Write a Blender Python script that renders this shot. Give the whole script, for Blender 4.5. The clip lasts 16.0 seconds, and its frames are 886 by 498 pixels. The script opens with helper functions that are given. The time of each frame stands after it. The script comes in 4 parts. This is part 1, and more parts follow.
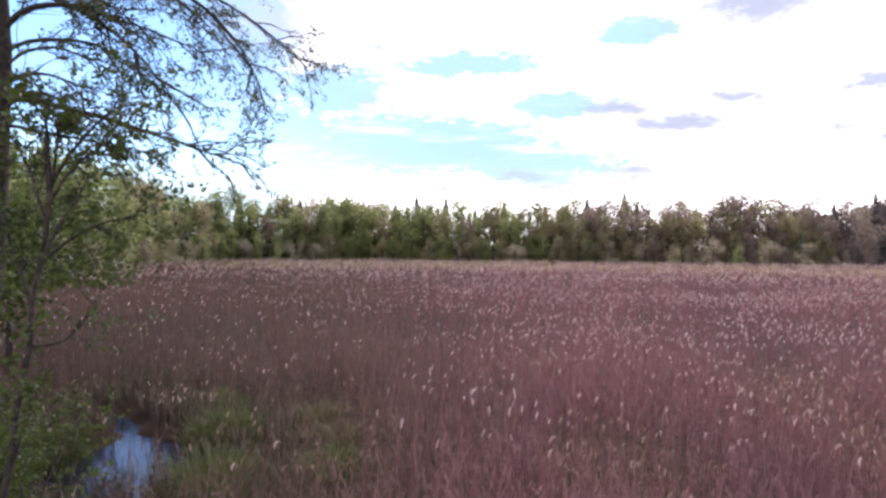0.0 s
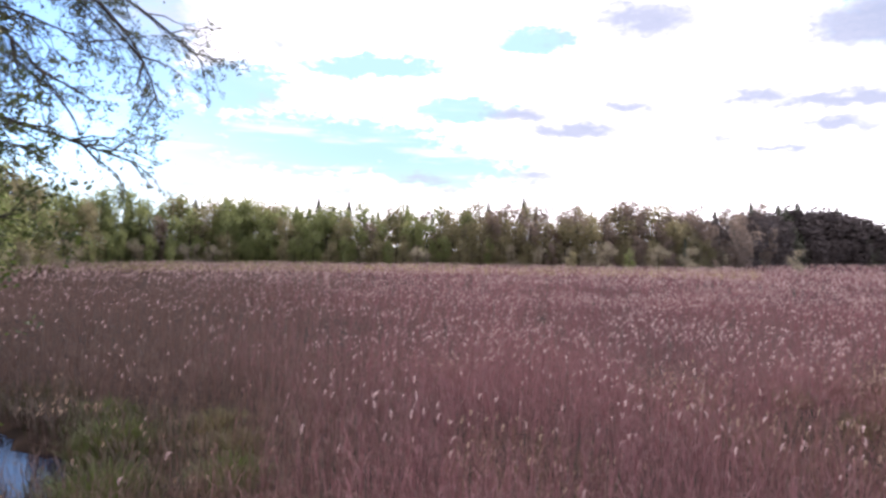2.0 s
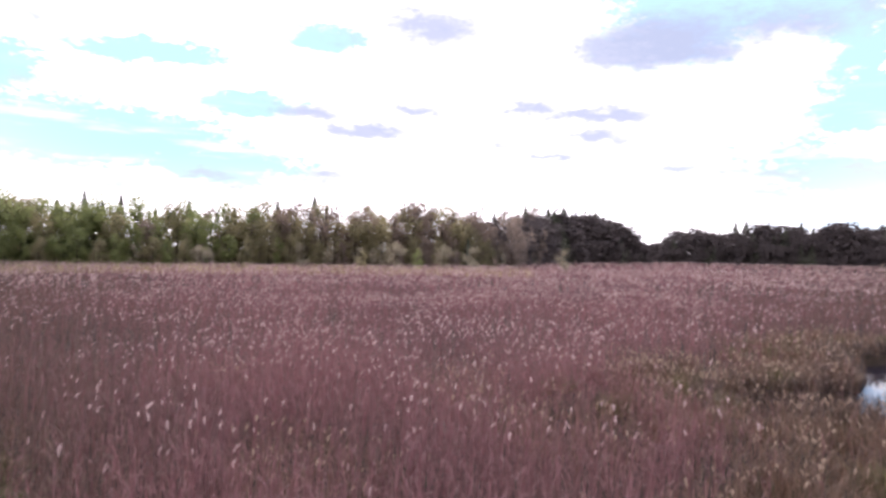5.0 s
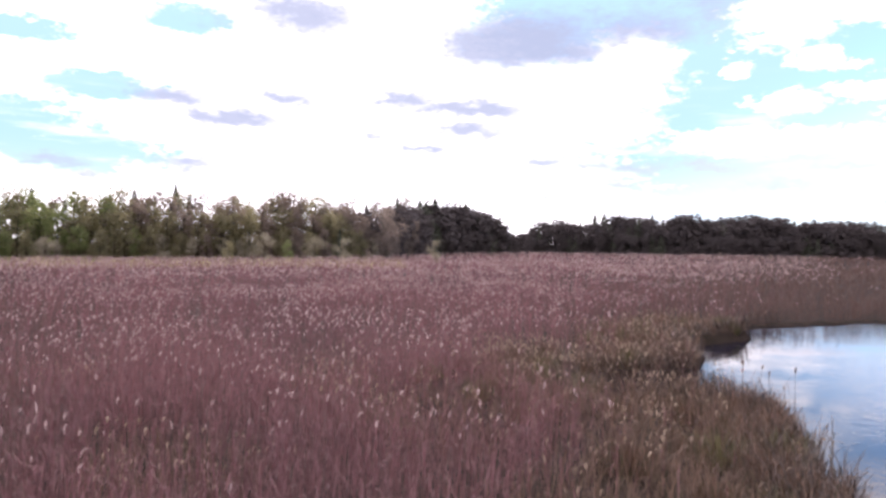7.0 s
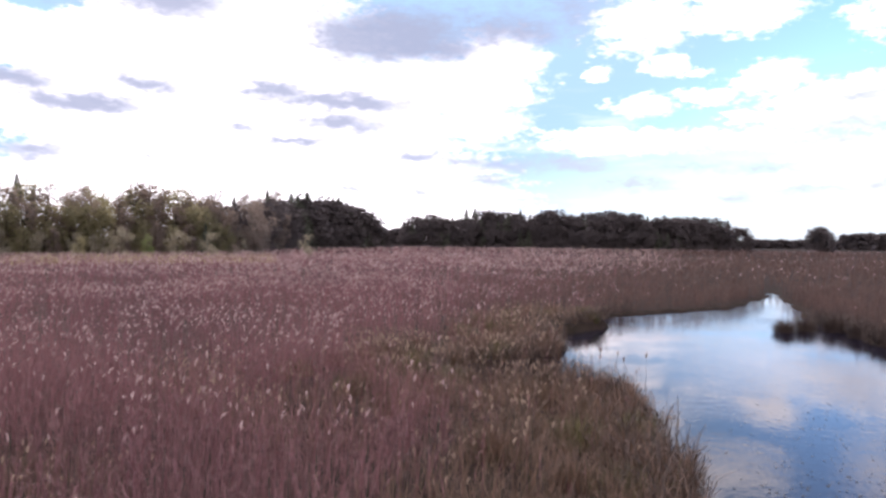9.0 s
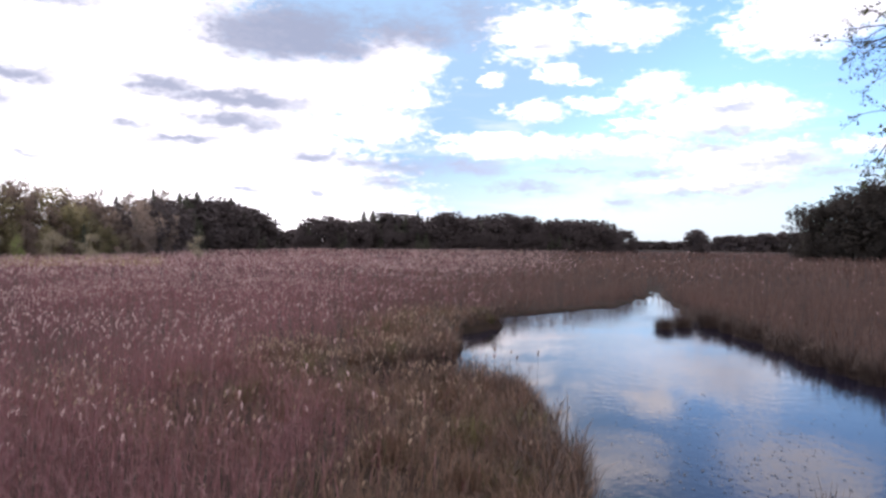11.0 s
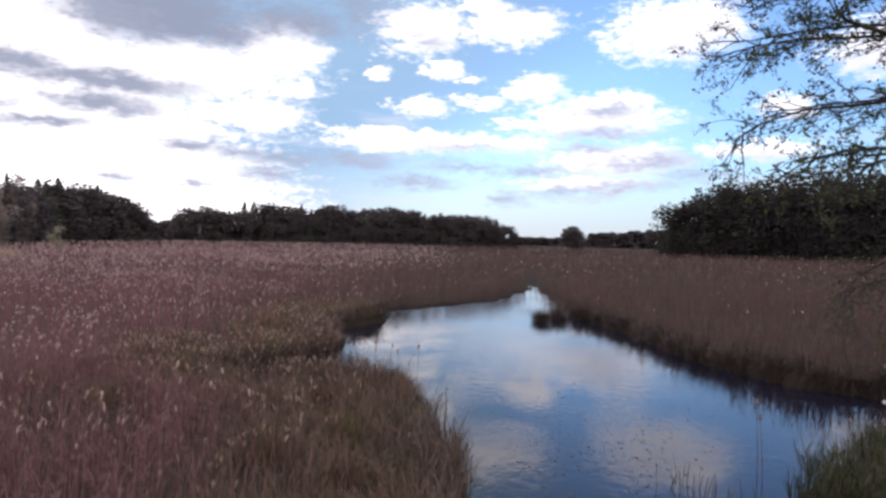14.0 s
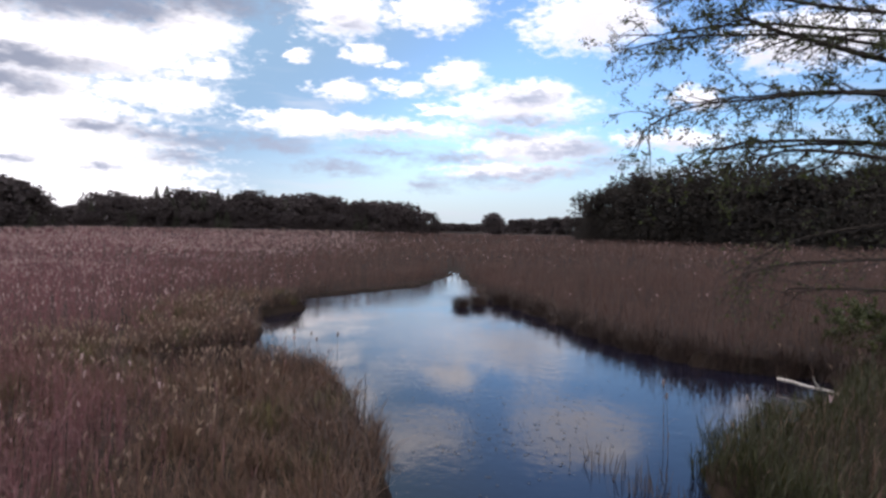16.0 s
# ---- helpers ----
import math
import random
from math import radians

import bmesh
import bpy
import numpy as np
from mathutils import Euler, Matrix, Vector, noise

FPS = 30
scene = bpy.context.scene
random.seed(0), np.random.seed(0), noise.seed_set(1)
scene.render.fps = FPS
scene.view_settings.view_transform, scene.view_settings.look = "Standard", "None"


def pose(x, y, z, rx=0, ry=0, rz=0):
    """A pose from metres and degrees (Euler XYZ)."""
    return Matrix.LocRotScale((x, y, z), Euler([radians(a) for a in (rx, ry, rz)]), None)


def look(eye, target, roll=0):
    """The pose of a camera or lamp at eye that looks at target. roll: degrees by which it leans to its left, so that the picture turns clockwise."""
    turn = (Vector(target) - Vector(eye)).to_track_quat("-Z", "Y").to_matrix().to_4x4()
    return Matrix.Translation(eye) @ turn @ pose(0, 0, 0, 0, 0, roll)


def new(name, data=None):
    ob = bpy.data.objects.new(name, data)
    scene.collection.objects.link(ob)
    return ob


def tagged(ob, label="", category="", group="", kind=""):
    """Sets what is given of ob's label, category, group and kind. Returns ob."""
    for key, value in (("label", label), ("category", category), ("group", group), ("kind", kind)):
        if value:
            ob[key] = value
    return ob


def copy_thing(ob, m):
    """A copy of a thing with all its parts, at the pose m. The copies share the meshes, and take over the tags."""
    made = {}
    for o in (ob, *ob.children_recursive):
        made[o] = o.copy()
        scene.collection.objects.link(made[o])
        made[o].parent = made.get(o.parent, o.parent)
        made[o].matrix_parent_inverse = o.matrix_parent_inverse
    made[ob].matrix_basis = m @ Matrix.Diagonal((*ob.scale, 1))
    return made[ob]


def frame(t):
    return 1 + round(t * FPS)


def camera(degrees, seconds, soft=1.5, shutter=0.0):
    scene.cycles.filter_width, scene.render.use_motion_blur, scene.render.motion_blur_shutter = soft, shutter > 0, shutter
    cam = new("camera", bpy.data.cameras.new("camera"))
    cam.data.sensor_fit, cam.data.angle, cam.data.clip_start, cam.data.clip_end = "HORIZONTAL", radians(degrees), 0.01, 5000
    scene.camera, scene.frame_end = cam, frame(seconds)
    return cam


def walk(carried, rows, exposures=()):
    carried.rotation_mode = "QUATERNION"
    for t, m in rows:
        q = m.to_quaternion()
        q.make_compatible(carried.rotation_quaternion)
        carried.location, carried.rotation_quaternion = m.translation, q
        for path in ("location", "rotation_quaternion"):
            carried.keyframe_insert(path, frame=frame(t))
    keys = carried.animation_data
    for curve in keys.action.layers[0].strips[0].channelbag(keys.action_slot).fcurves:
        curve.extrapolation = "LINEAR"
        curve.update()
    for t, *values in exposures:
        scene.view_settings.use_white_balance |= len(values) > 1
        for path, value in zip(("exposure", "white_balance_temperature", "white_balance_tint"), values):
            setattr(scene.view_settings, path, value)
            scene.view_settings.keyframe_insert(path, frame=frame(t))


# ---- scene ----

# ---------------------------------------------------------------- camera
cam = camera(65.6, 16.0, soft=2.8, shutter=0.5)
# seconds, place in metres, yaw, pitch and roll in degrees
ROWS = [
    (0.0, 0.10, -0.015, 4.61, 0.0, -0.26, -0.56), (0.5, 0.10, -0.02, 4.608, -0.96, -0.23, -0.85),
    (1.0, 0.102, -0.025, 4.609, -2.49, -0.08, -1.03), (1.5, 0.104, -0.026, 4.609, -5.28, 0.10, -1.01),
    (2.0, 0.109, -0.025, 4.612, -8.06, 0.06, -0.82), (2.5, 0.112, -0.024, 4.614, -10.87, -0.17, -0.77),
    (3.0, 0.113, -0.022, 4.615, -13.63, -0.08, -0.95), (3.5, 0.117, -0.018, 4.616, -16.23, 0.06, -1.05),
    (4.0, 0.124, -0.019, 4.621, -18.81, 0.13, -0.88), (4.5, 0.134, -0.026, 4.628, -21.55, 0.16, -1.03),
    (5.0, 0.150, -0.040, 4.626, -25.36, 0.25, -0.89), (7.5, 0.256, -0.118, 4.590, -38.55, -0.61, -0.67),
    (8.0, 0.279, -0.122, 4.589, -41.56, -0.83, -0.69), (8.5, 0.302, -0.126, 4.588, -44.22, -0.91, -0.62),
    (9.0, 0.318, -0.128, 4.588, -46.44, -0.72, -0.52), (9.5, 0.326, -0.136, 4.588, -49.01, -0.46, -0.62),
    (12.0, 0.351, -0.178, 4.583, -58.02, -0.70, -0.66), (12.5, 0.354, -0.195, 4.582, -59.62, -0.67, -0.93),
    (13.0, 0.356, -0.212, 4.584, -61.22, -0.64, -1.08), (13.5, 0.358, -0.225, 4.587, -62.85, -0.69, -1.11),
    (14.0, 0.370, -0.238, 4.587, -64.49, -0.85, -1.17), (14.5, 0.392, -0.258, 4.586, -66.05, -1.15, -1.06),
    (15.0, 0.403, -0.278, 4.588, -67.67, -1.55, -0.95), (15.5, 0.411, -0.290, 4.598, -69.27, -1.98, -1.01),
    (16.0, 0.412, -0.296, 4.605, -70.96, -1.88, -1.22),
]
EXPOSURES = [(0.0, 0.99, 6500, 22), (5.0, 1.06, 6500, 24), (9.0, 0.75, 6500, 23), (12.5, 0.40, 6500, 20), (16.0, 0.14, 6500, 18)]
walk(cam, [(t, pose(x, y, z, 90 + pitch, roll, yaw)) for t, x, y, z, yaw, pitch, roll in ROWS], EXPOSURES)


# ---------------------------------------------------------------- node helpers
def node(tree, kind, **values):
    n = tree.nodes.new(kind)
    for key, value in values.items():
        if key in n.inputs:
            n.inputs[key].default_value = value
    return n


def put(tree, a, b):
    tree.links.new(a, b)


def calc(tree, op, a, b=None, clamp=False):
    n = tree.nodes.new("ShaderNodeMath")
    n.operation, n.use_clamp = op, clamp
    for i, v in enumerate((a, b)):
        if v is None:
            continue
        if isinstance(v, (int, float)):
            n.inputs[i].default_value = v
        else:
            put(tree, v, n.inputs[i])
    return n.outputs[0]


def remap(tree, value, a, b, c, d, smooth=True):
    n = tree.nodes.new("ShaderNodeMapRange")
    n.interpolation_type = "SMOOTHSTEP" if smooth else "LINEAR"
    put(tree, value, n.inputs[0])
    for i, v in enumerate((a, b, c, d)):
        n.inputs[i + 1].default_value = v
    return n.outputs[0]


def mix_colour(tree, fac, a, b, mode="MIX"):
    n = tree.nodes.new("ShaderNodeMix")
    n.data_type, n.blend_type = "RGBA", mode
    for slot, v in ((n.inputs[0], fac), (n.inputs[6], a), (n.inputs[7], b)):
        if isinstance(v, (int, float)):
            slot.default_value = v
        elif isinstance(v, tuple):
            slot.default_value = (*v, 1) if len(v) == 3 else v
        else:
            put(tree, v, slot)
    return n.outputs[2]


# ---------------------------------------------------------------- sky and sun
SUN_AZ, SUN_EL = 26.0, 36.0
sun_dir = Vector((math.sin(radians(SUN_AZ)) * math.cos(radians(SUN_EL)), math.cos(radians(SUN_AZ)) * math.cos(radians(SUN_EL)), math.sin(radians(SUN_EL))))
sun = new("sun", bpy.data.lights.new("sun", "SUN"))
sun.data.energy, sun.data.angle, sun.data.color = 1.9, radians(0.6), (1.0, 0.93, 0.84)
sun.matrix_world = look(sun_dir * 50, (0, 0, 0))

# white clouds by azimuth, elevation, half width, half height, in degrees
WHITE_CLOUDS = [
    (43.2, 12.5, 9.9, 2.57), (50.8, 14.7, 3.8, 2.16), (51.8, 11.7, 2.4, 0.8), (58.4, 8.5, 4.2, 0.55), (59.0, 13.4, 1.0, 0.58), (62.4, 16.7, 3.6, 2.06),
    (62.5, 10.8, 2.7, 0.81), (64.0, 8.0, 9.9, 0.92), (64.1, 13.7, 1.4, 0.79), (66.2, 13.0, 1.2, 0.4), (67.3, 18.7, 2.8, 0.75), (67.7, 11.2, 2.0, 0.71),
    (69.8, 17.1, 4.3, 1.51), (70.9, 9.5, 2.5, 0.45), (71.7, 12.3, 2.7, 1.05), (76.3, 4.7, 5.0, 0.7), (76.8, 10.0, 5.8, 1.57), (78.4, 6.5, 5.8, 1.4),
    (78.9, 10.9, 2.9, 0.94), (82.5, 16.4, 5.4, 2.46), (85.8, 16.8, 2.3, 1.54), (89.3, 7.2, 3.9, 0.88), (90.9, 10.1, 2.1, 0.86), (99, 14, 6, 2.2),
    (48.5, 9.6, 5.0, 1.3),
]
# grey shaded undersides: azimuth, elevation, half width, half height, depth
GREY_EAST = [
    (-13.3, 17.4, 3.6, 2.08, 0.45), (-12.3, 4.9, 3.0, 0.41, 0.55), (-6.0, 16.2, 2.1, 1.18, 0.55), (-5.6, 11.4, 1.7, 0.54, 0.4), (-0.4, 4.9, 5.3, 0.51, 0.55),
    (-0.1, 11.8, 1.3, 0.41, 0.4), (6.0, 6.0, 1.8, 0.35, 0.5), (8.2, 5.0, 3.1, 0.4, 0.45), (14.7, 10.9, 2.8, 1.07, 0.7), (15.7, 6.1, 2.4, 0.69, 0.65),
    (18.7, 9.8, 5.3, 0.73, 0.8), (23.1, 11.6, 3.4, 0.77, 0.65), (23.7, 6.0, 2.0, 0.37, 0.4), (24.4, 18.1, 6.1, 2.05, 0.7), (53.1, 16.7, 2.6, 1.08, 0.55),
]
GREY_WEST = [
    (30.6, 8.8, 2.2, 0.56, 0.5), (32.7, 11.9, 3.2, 0.96, 0.7), (34.3, 7.8, 2.9, 0.5, 0.6), (37.8, 11.2, 7.7, 0.79, 0.75), (38.2, 9.5, 3.7, 0.93, 0.8),
    (38.7, 4.4, 1.7, 0.35, 0.45), (41.5, 16.3, 7.0, 2.04, 1), (44.2, 7.0, 2.5, 0.53, 0.7), (44.7, 3.7, 1.4, 0.36, 0.5), (46.3, 15.5, 4.0, 1.27, 0.65),
    (48.2, 6.6, 2.5, 0.54, 0.5), (50.0, 4.9, 2.4, 0.41, 0.5), (50.8, 16.7, 3.9, 1.61, 0.55), (51.4, 6.1, 3.5, 0.55, 0.5), (57.3, 18.0, 2.8, 1.52, 0.35),
]
GREY_FAR_WEST = [
    (57.4, 6.3, 2.9, 0.65, 0.5), (62.2, 4.6, 2.9, 0.51, 0.5), (69.6, 3.5, 1.3, 0.65, 0.45), (74.5, 4.0, 3.5, 0.45, 0.4), (77.5, 8.7, 3.0, 0.35, 0.45),
    (77.7, 10.5, 2.3, 0.52, 0.5), (81.5, 6.4, 3.2, 0.73, 0.55), (72.0, 5.6, 3.6, 0.45, 0.45), (79.0, 4.5, 4.0, 0.45, 0.45),
    (76.5, 7.5, 3.2, 0.45, 0.45), (84.5, 5.3, 2.6, 0.45, 0.45), (66.5, 6.0, 3.4, 0.4, 0.4), (66.0, 7.6, 3.5, 0.35, 0.35), (62.8, 15.9, 1.6, 0.6, 0.35),
]
# clear gaps in the bright cloud sheet round the sun
CLEAR_GAPS = [
    (-30.8, 13.4, 4.2, 3.05), (-24.6, 10.6, 3.5, 2.48), (-20.2, 14.5, 2.9, 1.49), (-13.2, 8.1, 3.3, 2.78), (-9.2, 12.5, 3.4, 1.5), (-2.3, 8.3, 8.9, 1.96),
    (2.2, 14.7, 4.4, 0.65), (7.7, 6.7, 5.1, 1.15), (9.0, 11.4, 3.6, 0.8), (15.6, 16.8, 2.6, 0.9),
    (55.7, 13.9, 2.8, 2.38),
]


def make_sky():
    world = bpy.data.worlds.new("sky")
    scene.world = world
    world.use_nodes = True
    tree = world.node_tree
    tree.nodes.clear()
    out = tree.nodes.new("ShaderNodeOutputWorld")
    back = tree.nodes.new("ShaderNodeBackground")
    put(tree, back.outputs[0], out.inputs[0])

    def vec(op, a, b=None, c=None):
        n = tree.nodes.new("ShaderNodeVectorMath")
        n.operation = op
        for i, v in enumerate((a, b, c)):
            if isinstance(v, (tuple, Vector)):
                n.inputs[i].default_value = v
            elif v is not None:
                put(tree, v, n.inputs[i])
        return n.outputs["Value"] if op in ("LENGTH", "DOT_PRODUCT") else n.outputs[0]

    def scaled(a, by):
        n = tree.nodes.new("ShaderNodeVectorMath")
        n.operation = "SCALE"
        put(tree, a, n.inputs[0])
        if isinstance(by, (int, float)):
            n.inputs["Scale"].default_value = by
        else:
            put(tree, by, n.inputs["Scale"])
        return n.outputs[0]

    def noise_at(where, scale, detail):
        n = node(tree, "ShaderNodeTexNoise", Scale=scale, Detail=detail, Roughness=0.58)
        put(tree, where, n.inputs["Vector"])
        return n

    def blots(spot, rows, swell=1.0):
        """The largest of many soft ovals: 1 in the middle of one, 0 at its rim, below 0 outside."""
        best = None
        for a, e, w, h, *deep in rows:
            w, h = w * swell, h * swell
            one = calc(tree, "SUBTRACT", 1.0, vec("LENGTH", vec("MULTIPLY_ADD", spot, (1 / w, 1 / h, 0), (-a / w, -e / h, 0))))
            one = calc(tree, "MULTIPLY", one, deep[0]) if deep else one
            best = one if best is None else calc(tree, "MAXIMUM", best, one)
        return best

    where = tree.nodes.new("ShaderNodeTexCoord").outputs["Generated"]
    air = tree.nodes.new("ShaderNodeTexSky")
    air.sky_type, air.sun_disc = "NISHITA", False
    air.sun_elevation, air.sun_rotation = radians(SUN_EL), radians(SUN_AZ)
    air.air_density, air.dust_density, air.ozone_density = 1.0, 0.6, 2.0
    parts = tree.nodes.new("ShaderNodeSeparateXYZ")
    put(tree, where, parts.inputs[0])
    x, y, z = parts.outputs
    az = calc(tree, "MULTIPLY", calc(tree, "ARCTAN2", x, y), 57.2958)
    el = calc(tree, "MULTIPLY", calc(tree, "ARCSINE", z), 57.2958)
    at = tree.nodes.new("ShaderNodeCombineXYZ")
    put(tree, az, at.inputs[0])
    put(tree, el, at.inputs[1])
    at = at.outputs[0]
    flat = vec("MULTIPLY", at, (1.0, 2.2, 1.0))
    # ragged outlines: the place is pushed about by noise before the clouds are laid out
    mid, small, fine = noise_at(flat, 0.30, 2.0), noise_at(flat, 0.9, 4.0), noise_at(flat, 2.4, 3.0)
    half = (0.5, 0.5, 0.5)
    spot = vec("ADD", at, vec("MULTIPLY", vec("SUBTRACT", mid.outputs["Color"], half), (5.0, 1.5, 0)))
    spot = vec("ADD", spot, vec("MULTIPLY", vec("SUBTRACT", small.outputs["Color"], half), (2.6, 1.2, 0)))
    ragged = calc(tree, "ADD", calc(tree, "MULTIPLY", calc(tree, "SUBTRACT", small.outputs["Fac"], 0.5), 1.5),
                  calc(tree, "MULTIPLY", calc(tree, "SUBTRACT", fine.outputs["Fac"], 0.5), 0.6))
    dot = vec("DOT_PRODUCT", where, sun_dir)
    near = remap(tree, dot, 0.55, 0.98, 0.0, 1.0)
    # a bright sheet of cloud round the sun with clear gaps in it
    sheet = calc(tree, "MINIMUM", remap(tree, az, -17, -10, -0.9, 0.45), remap(tree, calc(tree, "ADD", az, calc(tree, "MULTIPLY", calc(tree, "SUBTRACT", el, 13.0), 0.9)), 34, 57, 0.55, -0.9))
    sheet = calc(tree, "MINIMUM", sheet, calc(tree, "MULTIPLY", calc(tree, "SUBTRACT", blots(spot, CLEAR_GAPS, 1.45), 0.1), -1.3))
    body = calc(tree, "MAXIMUM", sheet, blots(spot, WHITE_CLOUDS))
    # scattered clouds higher up and behind, by noise alone; unseen, added as fill light
    out_of_view = calc(tree, "MAXIMUM", remap(tree, el, 24, 36, -1.0, 0.25), remap(tree, calc(tree, "ABSOLUTE", calc(tree, "SUBTRACT", az, 32.0)), 80, 100, -1.0, 0.55))
    loose = calc(tree, "ADD", out_of_view, calc(tree, "MULTIPLY", calc(tree, "SUBTRACT", noise_at(flat, 0.06, 5.0).outputs["Fac"], 0.5), 3.0))
    body = calc(tree, "MAXIMUM", body, loose)
    thick = calc(tree, "ADD", body, ragged)
    cover = remap(tree, thick, -0.30, 0.55, 0.0, 1.0)
    # the clouds' own soft shading: thick middles and undersides are greyer
    lower = vec("ADD", spot, (0.25, 0.55, 0))
    belly = calc(tree, "ADD", blots(lower, WHITE_CLOUDS), calc(tree, "MULTIPLY", ragged, 0.9))
    belly = calc(tree, "MAXIMUM", belly, calc(tree, "SUBTRACT", loose, 0.3))
    core = calc(tree, "MULTIPLY", remap(tree, belly, -0.1, 0.75, 0.0, 1.0), remap(tree, dot, 0.45, 0.86, 0.55, 0.15))
    edge = mix_colour(tree, near, (1.22, 1.23, 1.25), (1.34, 1.34, 1.34))
    # unseen clouds opposite the sun are brightened to light the facing woods
    edge = scaled(edge, remap(tree, dot, -0.3, 0.25, 1.5, 1.0))
    base = mix_colour(tree, near, (0.44, 0.49, 0.62), (0.27, 0.31, 0.40))
    cloud = mix_colour(tree, core, edge, base)
    # thin level streaks of cloud low in the sky
    streak = noise_at(vec("MULTIPLY", at, (0.55, 4.2, 1.0)), 0.17, 4.0).outputs["Fac"]
    veil = calc(tree, "MULTIPLY", remap(tree, streak, 0.50, 0.74, 0.0, 0.55), remap(tree, el, 8.0, 14.0, 1.0, 0.0))
    blue = vec("MULTIPLY", scaled(air.outputs[0], remap(tree, dot, 0.58, 0.90, 0.145, 0.068)), (0.76, 1.0, 1.2))
    blue = mix_colour(tree, remap(tree, dot, 0.64, 0.82, 0.0, 1.0), blue, (0.30, 0.49, 0.69))
    haze = remap(tree, dot, 0.93, 0.995, 0.0, 0.4)
    low = remap(tree, el, 0.0, 8.0, 0.72, 0.0)
    clear = mix_colour(tree, calc(tree, "MAXIMUM", haze, low), blue, mix_colour(tree, remap(tree, dot, 0.72, 0.88, 0.0, 1.0), (0.52, 0.61, 0.73), (0.80, 0.86, 0.92)))
    clear = mix_colour(tree, veil, clear, mix_colour(tree, near, (0.66, 0.72, 0.80), (0.95, 0.97, 1.02)))
    full = mix_colour(tree, cover, clear, cloud)
    grey = calc(tree, "ADD", blots(spot, GREY_EAST + GREY_WEST + GREY_FAR_WEST, 1.3), calc(tree, "MULTIPLY", ragged, 0.40))
    murk = remap(tree, grey, -0.22, 0.60, 0.0, 0.95)
    put(tree, mix_colour(tree, murk, full, mix_colour(tree, remap(tree, dot, 0.70, 0.90, 0.0, 1.0), (0.42, 0.49, 0.62), (0.275, 0.320, 0.415))), back.inputs[0])
    back.inputs[1].default_value = 1.0


make_sky()


# ---------------------------------------------------------------- materials
def material(name, dark, light, scale=4.0, rough=0.8, through_light=0.0, glow=(1, 1, 1), islands=0.5, bump=0.0, patch=0.0, patch_colour=(0.1, 0.1, 0.05), patch_scale=0.15):
    """Two-scale noise between two colours, varied piece by piece; through_light: the share that passes through thin leaves."""
    m = bpy.data.materials.new(name)
    m.use_nodes = True
    tree = m.node_tree
    tree.nodes.clear()
    out = tree.nodes.new("ShaderNodeOutputMaterial")
    skin = node(tree, "ShaderNodeBsdfPrincipled", Roughness=rough)
    skin.inputs["Specular IOR Level"].default_value = {"marsh_soil": 0.05, "crown": 0.08, "needles": 0.08}.get(name if name in ("marsh_soil", "needles") else name.split("_")[0], 0.25)
    geo = tree.nodes.new("ShaderNodeNewGeometry")
    pos = geo.outputs["Position"]
    grain = node(tree, "ShaderNodeTexNoise", Scale=scale, Detail=4.0, Roughness=0.6)
    put(tree, pos, grain.inputs["Vector"])
    fac = remap(tree, grain.outputs["Fac"], 0.3, 0.7, 0.0, 1.0)
    if islands:
        own = geo.outputs["Random Per Island"]
        fac = calc(tree, "ADD", calc(tree, "MULTIPLY", fac, 1 - islands), calc(tree, "MULTIPLY", own, islands), clamp=True)
    colour = mix_colour(tree, fac, dark, light)
    if patch:
        wide = node(tree, "ShaderNodeTexNoise", Scale=patch_scale, Detail=2.0)
        put(tree, pos, wide.inputs["Vector"])
        colour = mix_colour(tree, remap(tree, wide.outputs["Fac"], 0.42, 0.66, 0.0, patch), colour, patch_colour)
    put(tree, colour, skin.inputs["Base Color"])
    if bump:
        b = node(tree, "ShaderNodeBump", Strength=bump, Distance=0.02)
        put(tree, grain.outputs["Fac"], b.inputs["Height"])
        put(tree, b.outputs[0], skin.inputs["Normal"])
    if through_light:
        trans = tree.nodes.new("ShaderNodeBsdfTranslucent")
        put(tree, mix_colour(tree, 1.0, colour, glow, "MULTIPLY"), trans.inputs[0])
        both = node(tree, "ShaderNodeMixShader", Fac=through_light)
        both.inputs[0].default_value = through_light
        put(tree, skin.outputs[0], both.inputs[1])
        put(tree, trans.outputs[0], both.inputs[2])
        put(tree, both.outputs[0], out.inputs[0])
    else:
        put(tree, skin.outputs[0], out.inputs[0])
    return m


# the pink of a lens flare's veil is put into these two reed colours
STEM = material("reed_stem", (0.110, 0.044, 0.048), (0.256, 0.117, 0.118), 3, 0.7, 0.14, islands=0.7, patch=0.5, patch_colour=(0.10, 0.044, 0.052), patch_scale=0.1)
BLADE = material("reed_blade", (0.109, 0.047, 0.050), (0.254, 0.125, 0.122), 3, 0.65, 0.2, islands=0.7, patch=0.4, patch_colour=(0.12, 0.055, 0.063), patch_scale=0.1)
# reeds coloured without the flare's pink, and darker
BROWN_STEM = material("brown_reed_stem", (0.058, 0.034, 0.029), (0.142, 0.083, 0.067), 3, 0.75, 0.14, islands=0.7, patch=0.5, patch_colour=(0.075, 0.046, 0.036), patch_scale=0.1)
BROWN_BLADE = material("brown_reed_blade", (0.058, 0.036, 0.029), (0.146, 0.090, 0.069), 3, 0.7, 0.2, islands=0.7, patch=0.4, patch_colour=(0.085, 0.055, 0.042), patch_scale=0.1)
PLUME = material("reed_plume", (0.21, 0.135, 0.128), (0.54, 0.40, 0.38), 12, 0.9, 0.5, islands=0.7)
